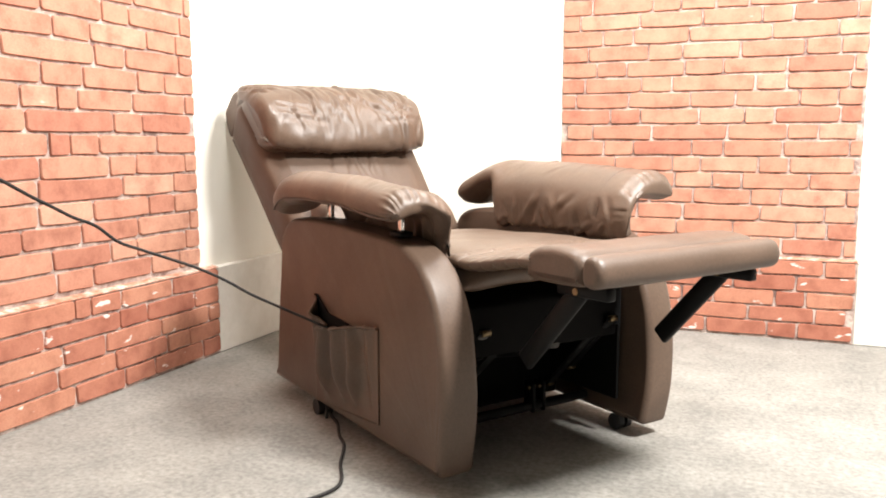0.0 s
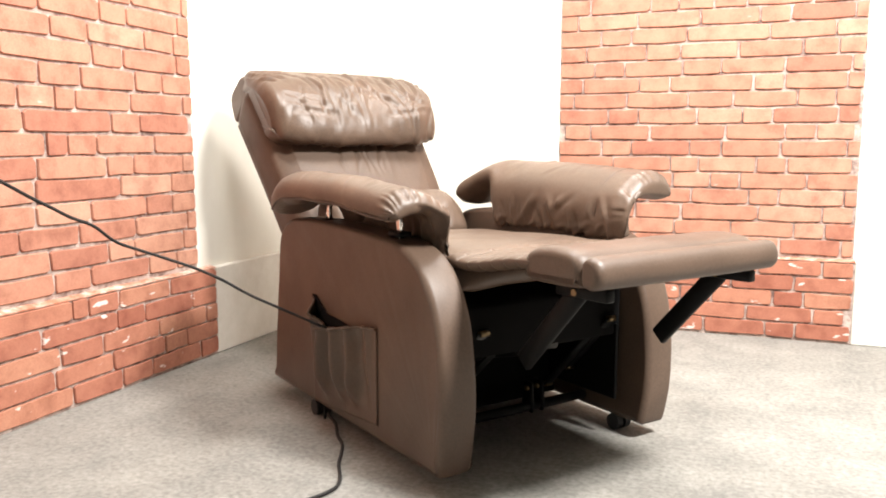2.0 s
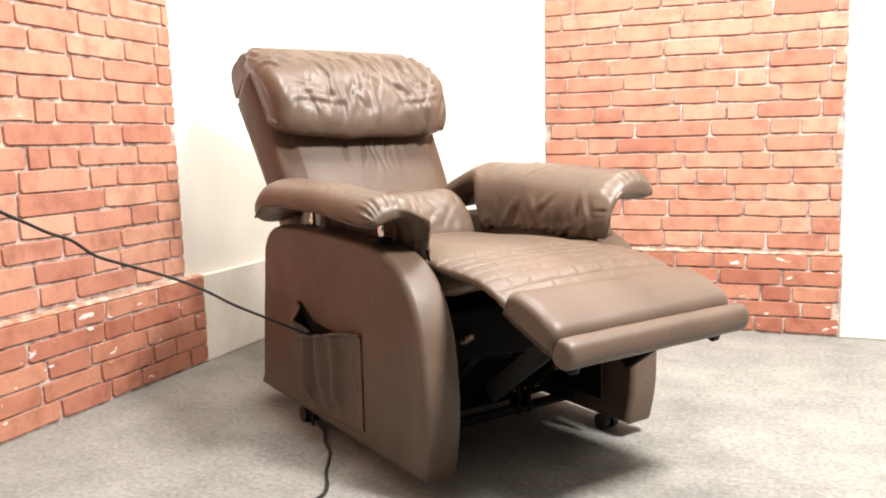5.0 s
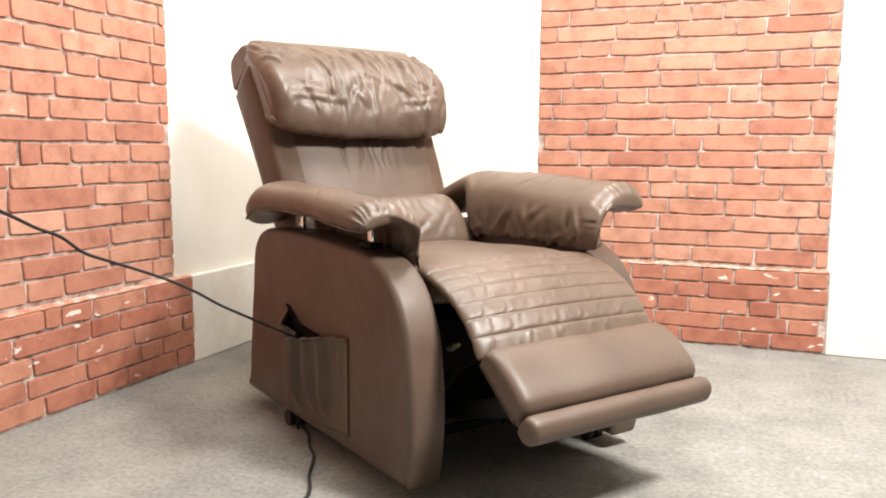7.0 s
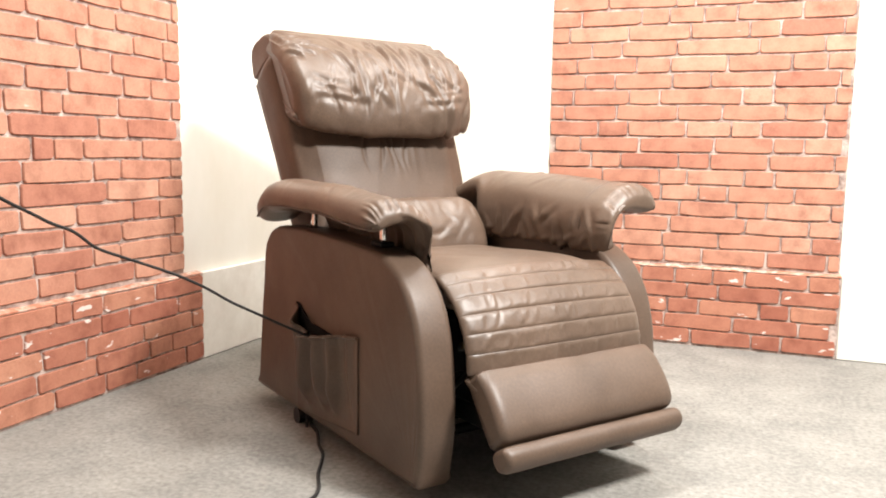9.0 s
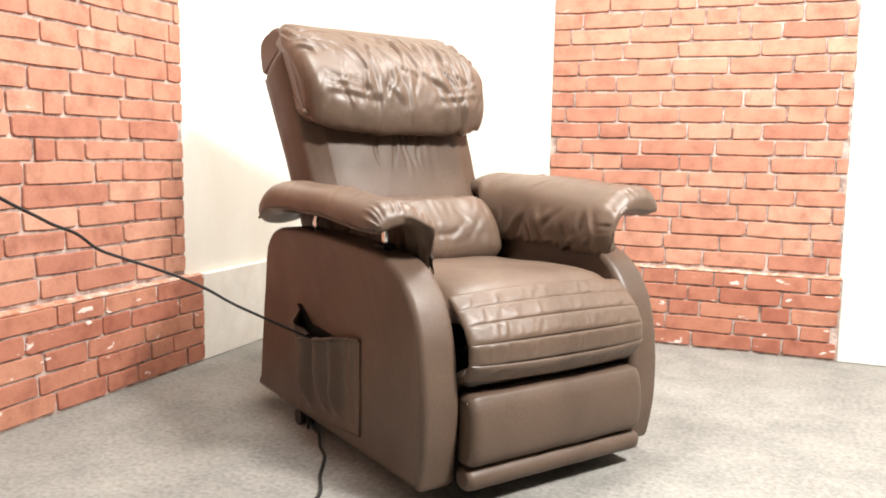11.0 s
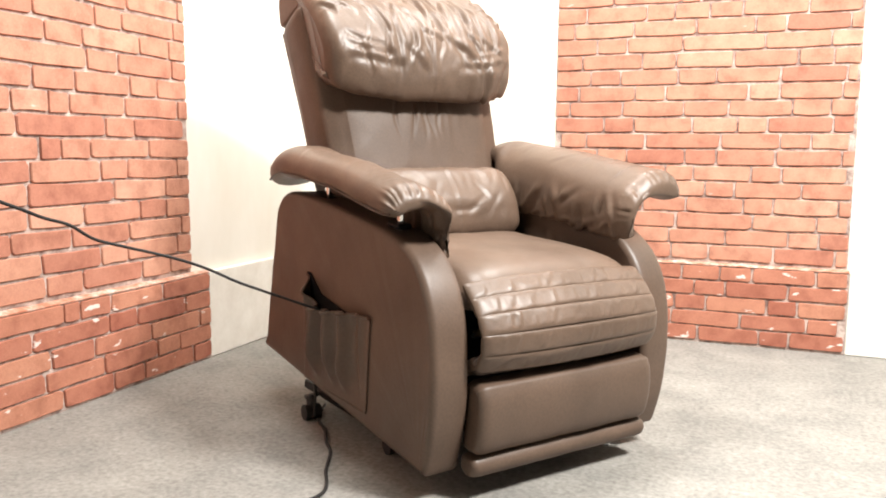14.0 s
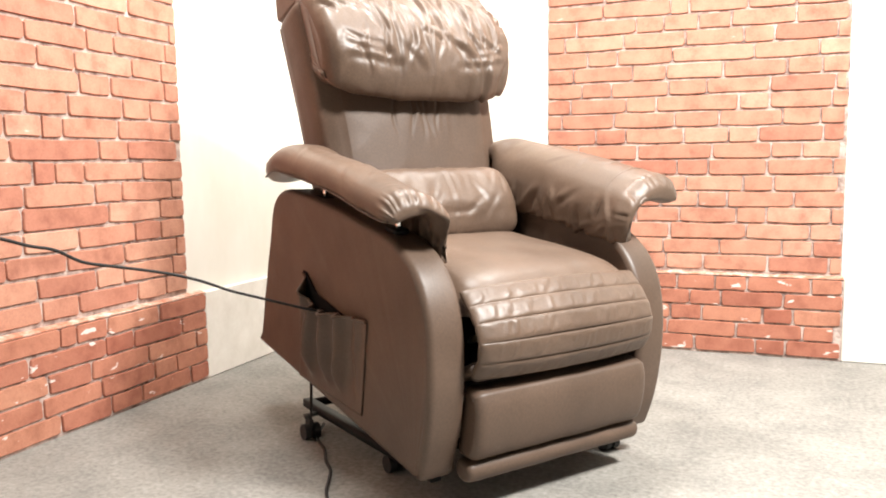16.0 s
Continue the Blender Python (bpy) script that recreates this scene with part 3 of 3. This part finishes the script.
ruffle(bm, 0.0015, 8, (1, 1, 1), None, 9)
bm.normal_update()
for v in bm.verts:
    # short upright pleats below the pillow
    if v.co.x > 0.15:
        pleats = sum(math.exp(-((v.co.y - m - 0.01 * math.sin(v.co.z * 30 + m * 50)) / 0.0055) ** 2) for m in (-0.075, -0.03, 0.002, 0.03, 0.062))
        v.co.x -= 0.0055 * pleats * smooth01(-0.42, -0.33, v.co.z)
backrest = part("backrest", bm, BACK_LEATHER, recliner)
for sign in (-1, 1):
    edge = [(0.006, sign * (0.294 - 0.053 * k / 12), -0.02 - 0.62 * k / 12) for k in range(13)]
    tube("piping", edge, 0.004, LEATHER, backrest)

# headrest pillow, gathered at both ends
PILLOW = spline([(0.008, -0.002), (0.0, 0.055), (0.01, 0.092), (0.05, 0.107), (0.12, 0.098), (0.185, 0.064), (0.245, 0.004), (0.296, -0.064), (0.322, -0.135), (0.32, -0.205), (0.294, -0.262),
                 (0.262, -0.284), (0.222, -0.258), (0.17, -0.236), (0.13, -0.15), (0.12, -0.03), (0.07, -0.004)], 12, True)
rings = []
for k in range(221):
    q = -1 + 2 * k / 220
    y = 0.313 * (0.35 * math.sin(q * math.pi / 2) + 0.65 * q)
    a = abs(q)
    d = max(0, (a - 0.86) / 0.14)
    pull = 0.034 * (1 - math.sqrt(max(0, 1 - d * d))) - 0.006
    ring = []
    for n, p in enumerate(inset(PILLOW, pull)):
        fwd = smooth01(0.1, 0.24, p.x)
        sag = (0.02 * a ** 3 - 0.026 * (1 - a * a)) * smooth01(-0.1, -0.28, p.y)
        narrow = 1 - 0.06 * smooth01(-0.08, -0.31, p.y)
        x = p.x - 0.026 * fwd * a ** 4
        # gathers that fan out from the upper corners
        reach = math.hypot((1 - a) * 0.31, 0.8 * (p.y - 0.05), 0.8 * (p.x - 0.15))
        turn = math.atan2((1 - a) * 0.31 + 0.012, 0.09 - p.y + 0.4 * (p.x - 0.15))
        fan = math.sin(15 * turn + 2.2 * noise.noise((turn * 3, math.copysign(2, q), reach * 9)))
        fan = 0.0035 * (abs(fan) ** 0.6 * math.copysign(1, fan)) * smooth01(0.17, 0.05, reach) * smooth01(0.0, 0.03, reach) * smooth01(0.05, 0.14, p.x)
        ring.append((x + fan, y * narrow * (1 - 0.11 * (1 - fwd)), p.y + sag + fan * 0.6))
    rings.append(ring)
bm = loft(rings)
front_only = lambda c: smooth01(0.03, 0.16, c.x) * smooth01(0.32, 0.307, abs(c.y)) * smooth01(0.12, 0.25, c.x - c.z)
upper = lambda c: front_only(c) * smooth01(-0.25, -0.12, c.z) * smooth01(0.1, 0.05, c.z)
ruffle(bm, -0.0045, 5.6, (0.9, 1.1, 0.8), front_only, 1.3)
# u runs across, v down the face from the top edge
pillow_chart = lambda c: (c.y, c.x - c.z, front_only(c))
tucks = fold_lines(11, 15, (-0.18, 0.24, 0.3, 0.45), 2, 12, (0.18, 0.32), (0.005, 0.009), (0.003, 0.0075))
tucks += fold_lines(29, 6, (-0.15, 0.23, 0.24, 0.31), -6, 18, (0.08, 0.14), (0.004, 0.006), (0.0035, 0.0065))
tucks += fold_lines(23, 13, (-0.24, 0.26, 0.45, 0.54), -8, 45, (0.07, 0.16), (0.005, 0.009), (0.003, 0.006))
tucks += fold_lines(83, 7, (-0.22, 0.22, 0.44, 0.54), 62, 22, (0.08, 0.18), (0.006, 0.01), (0.003, 0.006))
tucks += [(0.005, 0.16, 0.0, 0.56, 0.004, 0.004, 0.006), (0.062, 0.16, 0.06, 0.5, -0.003, 0.004, 0.005)]
for side in (-1, 1):
    for k in range(8):
        # a fan of short tucks from each end, falling away from the upper corner
        v, far = 0.15 + 0.026 * k, (0.09, 0.15, 0.12, 0.17, 0.1, 0.12, 0.08, 0.07)[k] * (1 if side < 0 else 0.65)
        a = radians(8 + 7 * k + 9 * math.sin(k * 7 + side))
        tucks.append((side * 0.305, v, side * (0.305 - far * math.cos(a)), v + far * math.sin(a), 0.008 * math.sin(k * 3), 0.0055, 0.0075))
    for k in range(3):
        # and slack along the lower edge
        tucks.append((side * 0.26, 0.46 + 0.03 * k, side * (0.14 - 0.03 * k), 0.51 + 0.02 * k, 0.01 * side, 0.007, 0.005))
press_folds(bm, pillow_chart, tucks)
ruffle(bm, -0.0018, 15, (1, 1.2, 0.8), front_only, 4.4)
headrest = part("headrest", bm, SOFT_LEATHER, backrest, "puffy wrinkled leather headrest pillow")
hood = spline([(-0.01, 0.006), (-0.014, 0.055), (-0.006, 0.09), (0.02, 0.107), (0.075, 0.106), (0.14, 0.085), (0.16, 0.045), (0.15, 0.01), (0.08, 0.004)], 4, True)
for sign in (-1, 1):
    bm = slab(hood, [(sign * 0.24, 0.006, 0), (sign * 0.282, 0.0, 0), (sign * 0.291, 0.003, 0), (sign * 0.295, 0.01, 0)])
    ruffle(bm, 0.002, 14, (1, 1, 1), None, 3 + sign)
    part("hood_end", bm, LEATHER, headrest, "flat leather end of the headrest hood")

# lumbar roll
LUMBAR = spline([(0.13, -0.7), (0.15, -0.59), (0.18, -0.533), (0.225, -0.503), (0.28, -0.518), (0.315, -0.58), (0.32, -0.64), (0.3, -0.7), (0.2, -0.73)], 10, True)
st = []
for k in range(97):
    q = -1 + 2 * k / 96
    st.append((0.232 * math.sin(q * math.pi / 2), 0.055 * max(0, (abs(q) - 0.45) / 0.55) ** 2.2, 0))
bm = slab(LUMBAR, st)
ruffle(bm, 0.003, 10, (1, 1.2, 0.8), None, 12)
slack = fold_lines(31, 9, (-0.2, 0.2, -0.6, -0.54), 0, 35, (0.05, 0.11), (0.004, 0.007), (0.001, 0.003))
slack += fold_lines(37, 6, (-0.15, 0.18, -0.66, -0.6), 70, 30, (0.08, 0.16), (0.004, 0.007), (0.001, 0.0028))
slack.append((0.0, -0.75, 0.0, -0.45, 0.004, 0.003, 0.004))
press_folds(bm, lambda c: (c.y, c.z, smooth01(0.17, 0.22, c.x)), slack)
part("lumbar_cushion", bm, SOFT_LEATHER, backrest, "soft leather lumbar roll")

# ---- struts that carry the footrest
struts = []
for y in (-0.205, 0.205):
    bm = box((-0.24, y - 0.009, -0.022), (0.014, y + 0.009, 0.022), 0.005, 1)
    s = part("strut", bm, BLACK_METAL, recliner, "black steel footrest link")
    part("bolt", rod((0, y - 0.014, 0), (0, y + 0.014, 0), 0.007), BRASS, s, "brassy bolt")
    struts.append(s)

# ---- mechanism under the seat, which lifts with the body
for y in (-0.235, 0.235):
    part("side_plate", box((-0.7, y - 0.004, 0.1), (-0.06, y + 0.004, 0.3), 0.002, 1), BLACK_METAL, recliner, "black steel side plate", False)
actuator = part("actuator", rod((-0.62, 0.03, 0.13), (-0.2, 0.03, 0.24), 0.026, 18), BLACK_METAL, recliner, "black electric actuator")
part("actuator_rod", rod((-0.2, 0.03, 0.24), (-0.07, 0.03, 0.275), 0.012), GREY_METAL, actuator, "grey steel push rod")
part("motor_box", box((-0.66, -0.02, 0.1), (-0.52, 0.08, 0.2), 0.008, 2), BLACK_FABRIC, actuator, "black motor housing")
cross_tubes = []
for x, z in ((-0.1, 0.285), (-0.3, 0.2), (-0.5, 0.25)):
    cross_tubes.append(part("cross_tube", rod((x, -0.24, z), (x, 0.24, z), 0.011), BLACK_METAL, recliner, "black steel cross tube"))
links = []
for y, a, b in ((-0.13, (-0.09, 0.28), (-0.27, 0.12)), (0.16, (-0.08, 0.28), (-0.24, 0.11)), (-0.19, (-0.06, 0.33), (-0.2, 0.2)), (0.2, (-0.05, 0.32), (-0.2, 0.16))):
    s = part("link_bar", rod((a[0], y, a[1]), (b[0], y, b[1]), 0.016, 8, 0.35), GREY_METAL if y == -0.19 else BLACK_METAL, recliner, "steel linkage bar")
    for p in (a, b):
        part("bolt", rod((p[0], y - 0.012, p[1]), (p[0], y + 0.012, p[1]), 0.008), BRASS, s, "brassy bolt")
    links.append(s)

# ---- base frame on casters, which stays on the floor
frame_base = part("base_frame", box((-0.76, -0.3, 0.058), (-0.06, -0.27, 0.083), 0.003, 1), BLACK_METAL, recliner, "black steel floor frame")
part("frame_rail", box((-0.76, 0.27, 0.058), (-0.06, 0.3, 0.083), 0.003, 1), BLACK_METAL, frame_base)
for x in (-0.74, -0.21):
    part("frame_bar", rod((x, -0.27, 0.07), (x, 0.27, 0.07), 0.013), BLACK_METAL, frame_base)
part("frame_bar", rod((-0.66, -0.34, 0.062), (-0.66, -0.27, 0.066), 0.007), GREY_METAL, frame_base)
for y in (0.07, 0.105):
    part("lug", box((-0.235, y - 0.005, 0.055), (-0.195, y + 0.005, 0.135), 0.002, 1), BLACK_METAL, frame_base)
    part("bolt", rod((-0.212, y - 0.012, 0.12), (-0.212, y + 0.012, 0.12), 0.007), BRASS, frame_base, "brassy bolt")


def caster(x, y):
    bm = bmesh.new()
    for dy in (-0.014, 0.014):
        add_rod(bm, (x, y + dy - 0.009, 0.022), (x, y + dy + 0.009, 0.022), 0.022, 20)
    add_rod(bm, (x, y - 0.02, 0.027), (x, y + 0.02, 0.027), 0.008, 10)
    add_rod(bm, (x, y, 0.03), (x, y, 0.072), 0.006, 10)
    add_box(bm, (x - 0.026, y - 0.006, 0.03), (x + 0.012, y + 0.006, 0.058), 0.004, 1)
    part("caster", bm, RUBBER, frame_base, "black twin-wheel caster", False)


for x, y in ((-0.645, -0.328), (-0.3, -0.255), (-0.1, 0.29), (-0.7, 0.33)):
    caster(x, y)

# ---------------------------------------------------------------- cables
# remote-control cable from the pocket towards the side; its origin is at the pocket
CABLE_ROOT = (-0.482, -0.378, 0.292)
cable_points = [(-0.004, 0.014, -0.05), (0, 0.01, -0.012), (0.01, -0.03, 0.006), (0.017, -0.155, 0.073), (0.028, -0.22, 0.109), (0.039, -0.285, 0.151), (0.055,
                -0.352, 0.187), (0.072, -0.42, 0.217), (0.097, -0.476, 0.241), (0.122, -0.532, 0.267), (0.151, -0.577, 0.304), (0.18, -0.622, 0.326), (0.214, -0.658,
                0.348), (0.247, -0.695, 0.37), (0.283, -0.724, 0.389), (0.319, -0.752, 0.407), (0.36, -0.786, 0.427), (0.4, -0.82, 0.447)]
control_cable = tube("control_cable", cable_points, 0.0033, CABLE)
tagged(control_cable, "thin black remote-control cable hanging from the chair pocket", "cable")

cord_points = [(-1.16, 2.0, 0.012), (-1.122, 1.9, 0.006), (-1.06, 1.83, 0.006), (-1.013, 1.757, 0.006), (-0.97, 1.705, 0.006), (-0.943, 1.652, 0.006), (-0.915, 1.59, 0.006), (-0.872, 1.52, 0.006),
               (-0.858, 1.47, 0.006), (-0.876, 1.41, 0.006), (-0.92, 1.33, 0.006), (-0.93, 1.22, 0.006)]
power_cord = tube("mains_cable", cord_points, 0.0042, CABLE)
tagged(power_cord, "black power cord lying in a bend on the carpet", "cable")
drop = tube("hanging_cable", [(0.0, 0.0, 0.12), (0.003, 0.0, 0.04), (-0.006, -0.004, -0.03), (0.0, -0.01, -0.1), (0.02, -0.02, -0.15)], 0.004, CABLE)
tagged(drop, "black power lead hanging from under the chair", "cable")

# ---------------------------------------------------------------- bricks
# The wallpaper's brick print, built in relief so that its printed shadows are cast.
# each letter is one brick, its length in steps of 12 mm (a = 1); courses from the bottom up
WEST_BOND = "iktkw fsirt dtsqm jjspr jszq esius ptifu bsjzp dtrfjo ljrlu ftjz gkskx esiru csnz"
WEST_LOW_BOND = "htkpw nisrr ettmt ksjwo tsjew"
NORTH_BOND = ("pknltrd ljrrsii gtoxsi mrnrisd gtllitp ssirisa ojsjrsd bitxrik qjsnisf ertnskg hsjzire ljslssc itkrsjh njrysi fttrird jtikjso svfrno")
NORTH_LOW_BOND = "optsiq hvlvtib mjtjsin htujsr lvkljsi"


def brick_mesh(seed):
    """A worn brick of unit length and height, its face rounded and uneven, 1 deep."""
    rng = random.Random(seed)
    loops = []
    for d, pull in ((0.0, 0.0), (0.6, 0.0), (1.0, 0.03)):
        ring = []
        for x, z in ((0.03, 0), (0.5, 0), (0.97, 0), (1, 0.12), (1, 0.88), (0.97, 1), (0.5, 1), (0.03, 1), (0, 0.88), (0, 0.12)):
            px = x + (0.5 - x) * pull * 0.6
            pz = z + (0.5 - z) * pull * 2.2
            ring.append((px, pz))
        loops.append((d, ring))
    wob = [(rng.uniform(-0.012, 0.012), rng.uniform(-0.05, 0.05)) for _ in range(10)]
    bm = bmesh.new()
    rows = [[bm.verts.new((x + a, -d, z + b)) for (x, z), (a, b) in zip(ring, wob)] for d, ring in loops]
    for a, b in zip(rows, rows[1:]):
        for k in range(10):
            bm.faces.new((a[k], a[(k + 1) % 10], b[(k + 1) % 10], b[k]))
    bm.faces.new(rows[-1])
    bmesh.ops.recalc_face_normals(bm, faces=bm.faces)
    me = bpy.data.meshes.new("brick")
    bm.to_mesh(me)
    bm.free()
    return me


BRICK_MESHES, LOW_MESHES = [brick_mesh(k) for k in range(12)], [brick_mesh(40 + k) for k in range(12)]
for me in BRICK_MESHES:
    me.materials.append(BRICK)
for me in LOW_MESHES:
    me.materials.append(BRICK_LOW)


def lay(parent, meshes, bond, rows, z0, course, a, b, face, along, proud, rng):
    """Courses of bricks from a to b along a wall; beyond the written bond they go on at random."""
    step = 1 if b > a else -1
    words = bond.split()
    for r in range(rows):
        word = words[r] if r < len(words) else ""
        s, z = a, z0 + course * r
        k = 0
        while (b - s) * step > 0.012:
            long = 0.012 * (ord(word[k]) - 96) if k < len(word) else rng.choice((0.12, 0.22, 0.235, 0.25))
            long = min(long, abs(b - s))
            k += 1
            gap = 0.0075
            if long > 0.03:
                ob = new("brick", rng.choice(meshes))
                ob.parent = parent
                size = (long - gap, proud + rng.uniform(-0.001, 0.001), course - gap + rng.uniform(-0.002, 0.001))
                lo = s if step > 0 else s - long
                if along == "x":
                    m = Matrix.Translation((lo + gap / 2, face, z + gap / 2))
                else:
                    m = Matrix.Translation((face, lo + gap / 2, z + gap / 2)) @ Matrix.Rotation(radians(90), 4, "Z")
                ob.matrix_local = m @ Matrix.Diagonal((*size, 1))
            s += step * long


rng = random.Random(7)
lay(wall_west, BRICK_MESHES, WEST_BOND, 27, 0.334, 0.0649, WEST_UP[0], WEST_UP[1], WEST + 0.001, "y", 0.009, rng)
lay(wall_west, LOW_MESHES, WEST_LOW_BOND, 5, 0.006, 0.0618, WEST_LOW[0], WEST_LOW[1], WEST + PLINTH_OUT - 0.003, "y", 0.009, rng)
lay(wall_north, BRICK_MESHES, NORTH_BOND, 28, 0.332, 0.0628, NORTH_UP[0], NORTH_UP[1], NORTH - 0.001, "x", 0.009, rng)
lay(wall_north, LOW_MESHES, NORTH_LOW_BOND, 5, 0.008, 0.0614, NORTH_LOW[0], NORTH_LOW[1], NORTH - PLINTH_OUT + 0.003, "x", 0.009, rng)


# ---------------------------------------------------------------- what moves
# lift of the body: seconds, forward tilt in degrees, shift x and z
LIFT = [(0, 0, 0, 0), (11.5, 0, 0, 0), (12.0, 1.4, 0.006, -0.001), (12.5, 3.1, 0.004, -0.004), (13.0, 4.2, 0.003, 0.005), (13.5, 5.0, -0.003, 0.012), (14.0, 5.8, -0.006, 0.021),
        (14.5, 6.7, -0.016, 0.029), (15.0, 7.6, -0.022, 0.035), (15.5, 8.4, -0.027, 0.041), (16.0, 9.0, -0.03, 0.043)]
# backrest: seconds, x and z of its rear top corner, lean
BACK = [(0, -1.462, 0.781, 43.5), (1.0, -1.467, 0.776, 43.8), (1.5, -1.452, 0.786, 43.0), (2.0, -1.375, 0.830, 39.5), (2.5, -1.3, 0.863, 36.6), (3.0, -1.24, 0.880, 33.8), (3.5, -1.22, 0.891, 32.6),
        (4.0, -1.215, 0.910, 32.2), (6.5, -1.170, 0.949, 29.2), (7.0, -1.156, 0.955, 28.4), (8.0, -1.124, 0.966, 26.5), (9.0, -1.085, 0.977, 24.6), (10.3, -1.035, 0.99, 24.2), (11.5, -1.011, 0.995, 24.0),
        (16.0, -0.995, 0.992, 23.6)]
# footrest: seconds, x and z of its edge next to the seat, angle below the horizontal
FOOT = [(0, 0.157, 0.553, -1.5), (3.1, 0.157, 0.551, -1.0), (3.5, 0.163, 0.541, 6.5), (4.0, 0.167, 0.528, 14.5), (4.5, 0.168, 0.508, 18.5), (5.5, 0.164, 0.455, 26), (6.5, 0.154, 0.4, 33.5), (7.0, 0.146, 0.379, 38),
        (7.5, 0.136, 0.361, 41.5), (8.0, 0.121, 0.345, 45.5), (8.5, 0.102, 0.331, 49.5), (9.0, 0.08, 0.317, 54), (9.6, 0.062, 0.3, 62), (10.4, 0.054, 0.275, 78), (11.1, 0.055, 0.252, 90), (16.0, 0.055, 0.252, 90)]


def between(rows, t):
    for a, b in zip(rows, rows[1:]):
        if t <= b[0]:
            k = (t - a[0]) / (b[0] - a[0])
            return [p + (q - p) * k for p, q in zip(a[1:], b[1:])]
    return rows[-1][1:]


def lift_at(t):
    tilt, x, z = between(LIFT, t)
    return pose(x, 0, z, 0, tilt, 0)


def foot_at(t):
    x, z, down = between(FOOT, t)
    return pose(x, 0, z, 0, down, 0)


def rib_at(k, t):
    """Place of one rib on the bend from the seat's front edge to the footrest, where the last ribs tuck under as it closes."""
    x, z, down = between(FOOT, t)
    f = foot_at(t)
    shut = smooth01(30, 88, down)
    a = Vector((-0.112 + 0.05 * shut, 0, 0.505 - 0.036 * shut))
    c = (f @ Vector((0.014, 0, -0.018 - 0.022 * smooth01(12, 38, down)))).lerp(Vector((0.045, 0, 0.3)), smooth01(50, 88, down))
    reach = 0.4 * (c - a).length
    b1 = a + Vector((1.0, 0, -0.1 - 0.45 * shut)).normalized() * reach * (1 + 0.2 * shut)
    steep = math.radians(-28 * smooth01(12, 38, down) * (1 - smooth01(60, 85, down)))
    b2 = c + (f.to_3x3() @ Vector((-math.cos(steep), 0, -math.sin(steep)))) * reach * 0.85 + Vector((0.03 * shut, 0, 0))
    line = []
    for i in range(61):
        u = i / 60
        line.append((1 - u) ** 3 * a + 3 * (1 - u) ** 2 * u * b1 + 3 * (1 - u) * u * u * b2 + u ** 3 * c)
    tuck = Vector((-0.85, 0, -0.5)).lerp(Vector((1, 0, -0.3)), 1 - smooth01(55, 85, down)).normalized()
    line.append(c + tuck * 0.2)
    left = (k + 0.4 + 0.8 * shut) * RIB_STEP
    for p, q in zip(line, line[1:]):
        d = q - p
        if left <= d.length:
            break
        left -= d.length
    p = p + d.normalized() * left
    angle = -math.degrees(math.atan2(d.z, d.x))
    return pose(p.x, 0, p.z, 0, angle + 360 if angle < -120 else angle, 0)


def roll_at(t):
    p = Vector((-0.2, 0, 0.37)).lerp(Vector((0.006, 0, 0.276)), smooth01(60, 88, between(FOOT, t)[2]))
    return pose(p.x, 0, p.z)


def glide_at(t):
    """The seat slides forwards and sinks a little as the footrest closes."""
    shut = smooth01(30, 88, between(FOOT, t)[2])
    return pose(0.045 * shut, 0, -0.036 * shut)


def strut_at(t):
    """A link from the footrest's underside back to the frame under the seat."""
    p = foot_at(t) @ Vector((0.105, 0, -0.075))
    shut = smooth01(38, 80, between(FOOT, t)[2])
    d = p - Vector((0.005, 0, 0.2)).lerp(Vector((-0.3, 0, 0.16)), shut)
    return pose(p.x, 0, p.z, 0, -math.degrees(math.atan2(d.z, d.x)) if d.length > 0.05 else 0, 0)


def motions():
    steps = [0, 1, 1.5, 2, 2.5, 3, 3.25, 3.5, 4, 4.5, 5, 5.5, 6, 6.5, 7, 7.5, 8, 8.5, 9, 9.6, 10, 10.4, 10.8, 11.1, 11.5, 12, 12.5, 13, 13.5, 14, 14.5, 15, 15.5, 16]
    late = [0] + [t for t in steps if t >= 11.1]
    rigid = panels + arms + [base_board, fold, rear_board, actuator] + cross_tubes + links
    rigid += [o for o in recliner.children if o.name.startswith("side_plate")]
    for ob in rigid:
        walk(ob, [(t, lift_at(t)) for t in late])
    rows = []
    for t in steps:
        x, z, lean = between(BACK, t)
        rows.append((t, lift_at(t) @ pose(x, 0, z, 0, -lean, 0)))
    walk(backrest, rows)
    walk(seat, [(t, lift_at(t) @ glide_at(t)) for t in steps])
    walk(footrest, [(t, lift_at(t) @ foot_at(t)) for t in steps])
    walk(tuck_roll, [(t, lift_at(t) @ roll_at(t)) for t in steps])
    for s in struts:
        walk(s, [(t, lift_at(t) @ strut_at(t)) for t in steps])
    for k, r in enumerate(ribs):
        walk(r, [(t, lift_at(t) @ rib_at(k, t)) for t in steps])
    # the cable follows the pocket and swings about it
    swing = [(0, 0), (11.5, 0), (12.5, 1.0), (13.5, 3.5), (14.5, 7.0), (15.5, 8.5), (16.0, 9.5)]
    rows = []
    for t in late:
        p = CHAIR_AT @ lift_at(t) @ Vector(CABLE_ROOT)
        rows.append((t, Matrix.Translation(p) @ pose(0, 0, 0, 0, 0, -34.6) @ pose(0, 0, 0, between(swing, t)[0], 0, 0)))
    walk(control_cable, rows)
    rows = []
    for t in late:
        p = CHAIR_AT @ lift_at(t) @ Vector((-0.6, -0.33, 0.1))
        rows.append((t, Matrix.Translation(p) @ pose(0, 0, 0, 0, 0, -34.6)))
    walk(drop, rows)


motions()
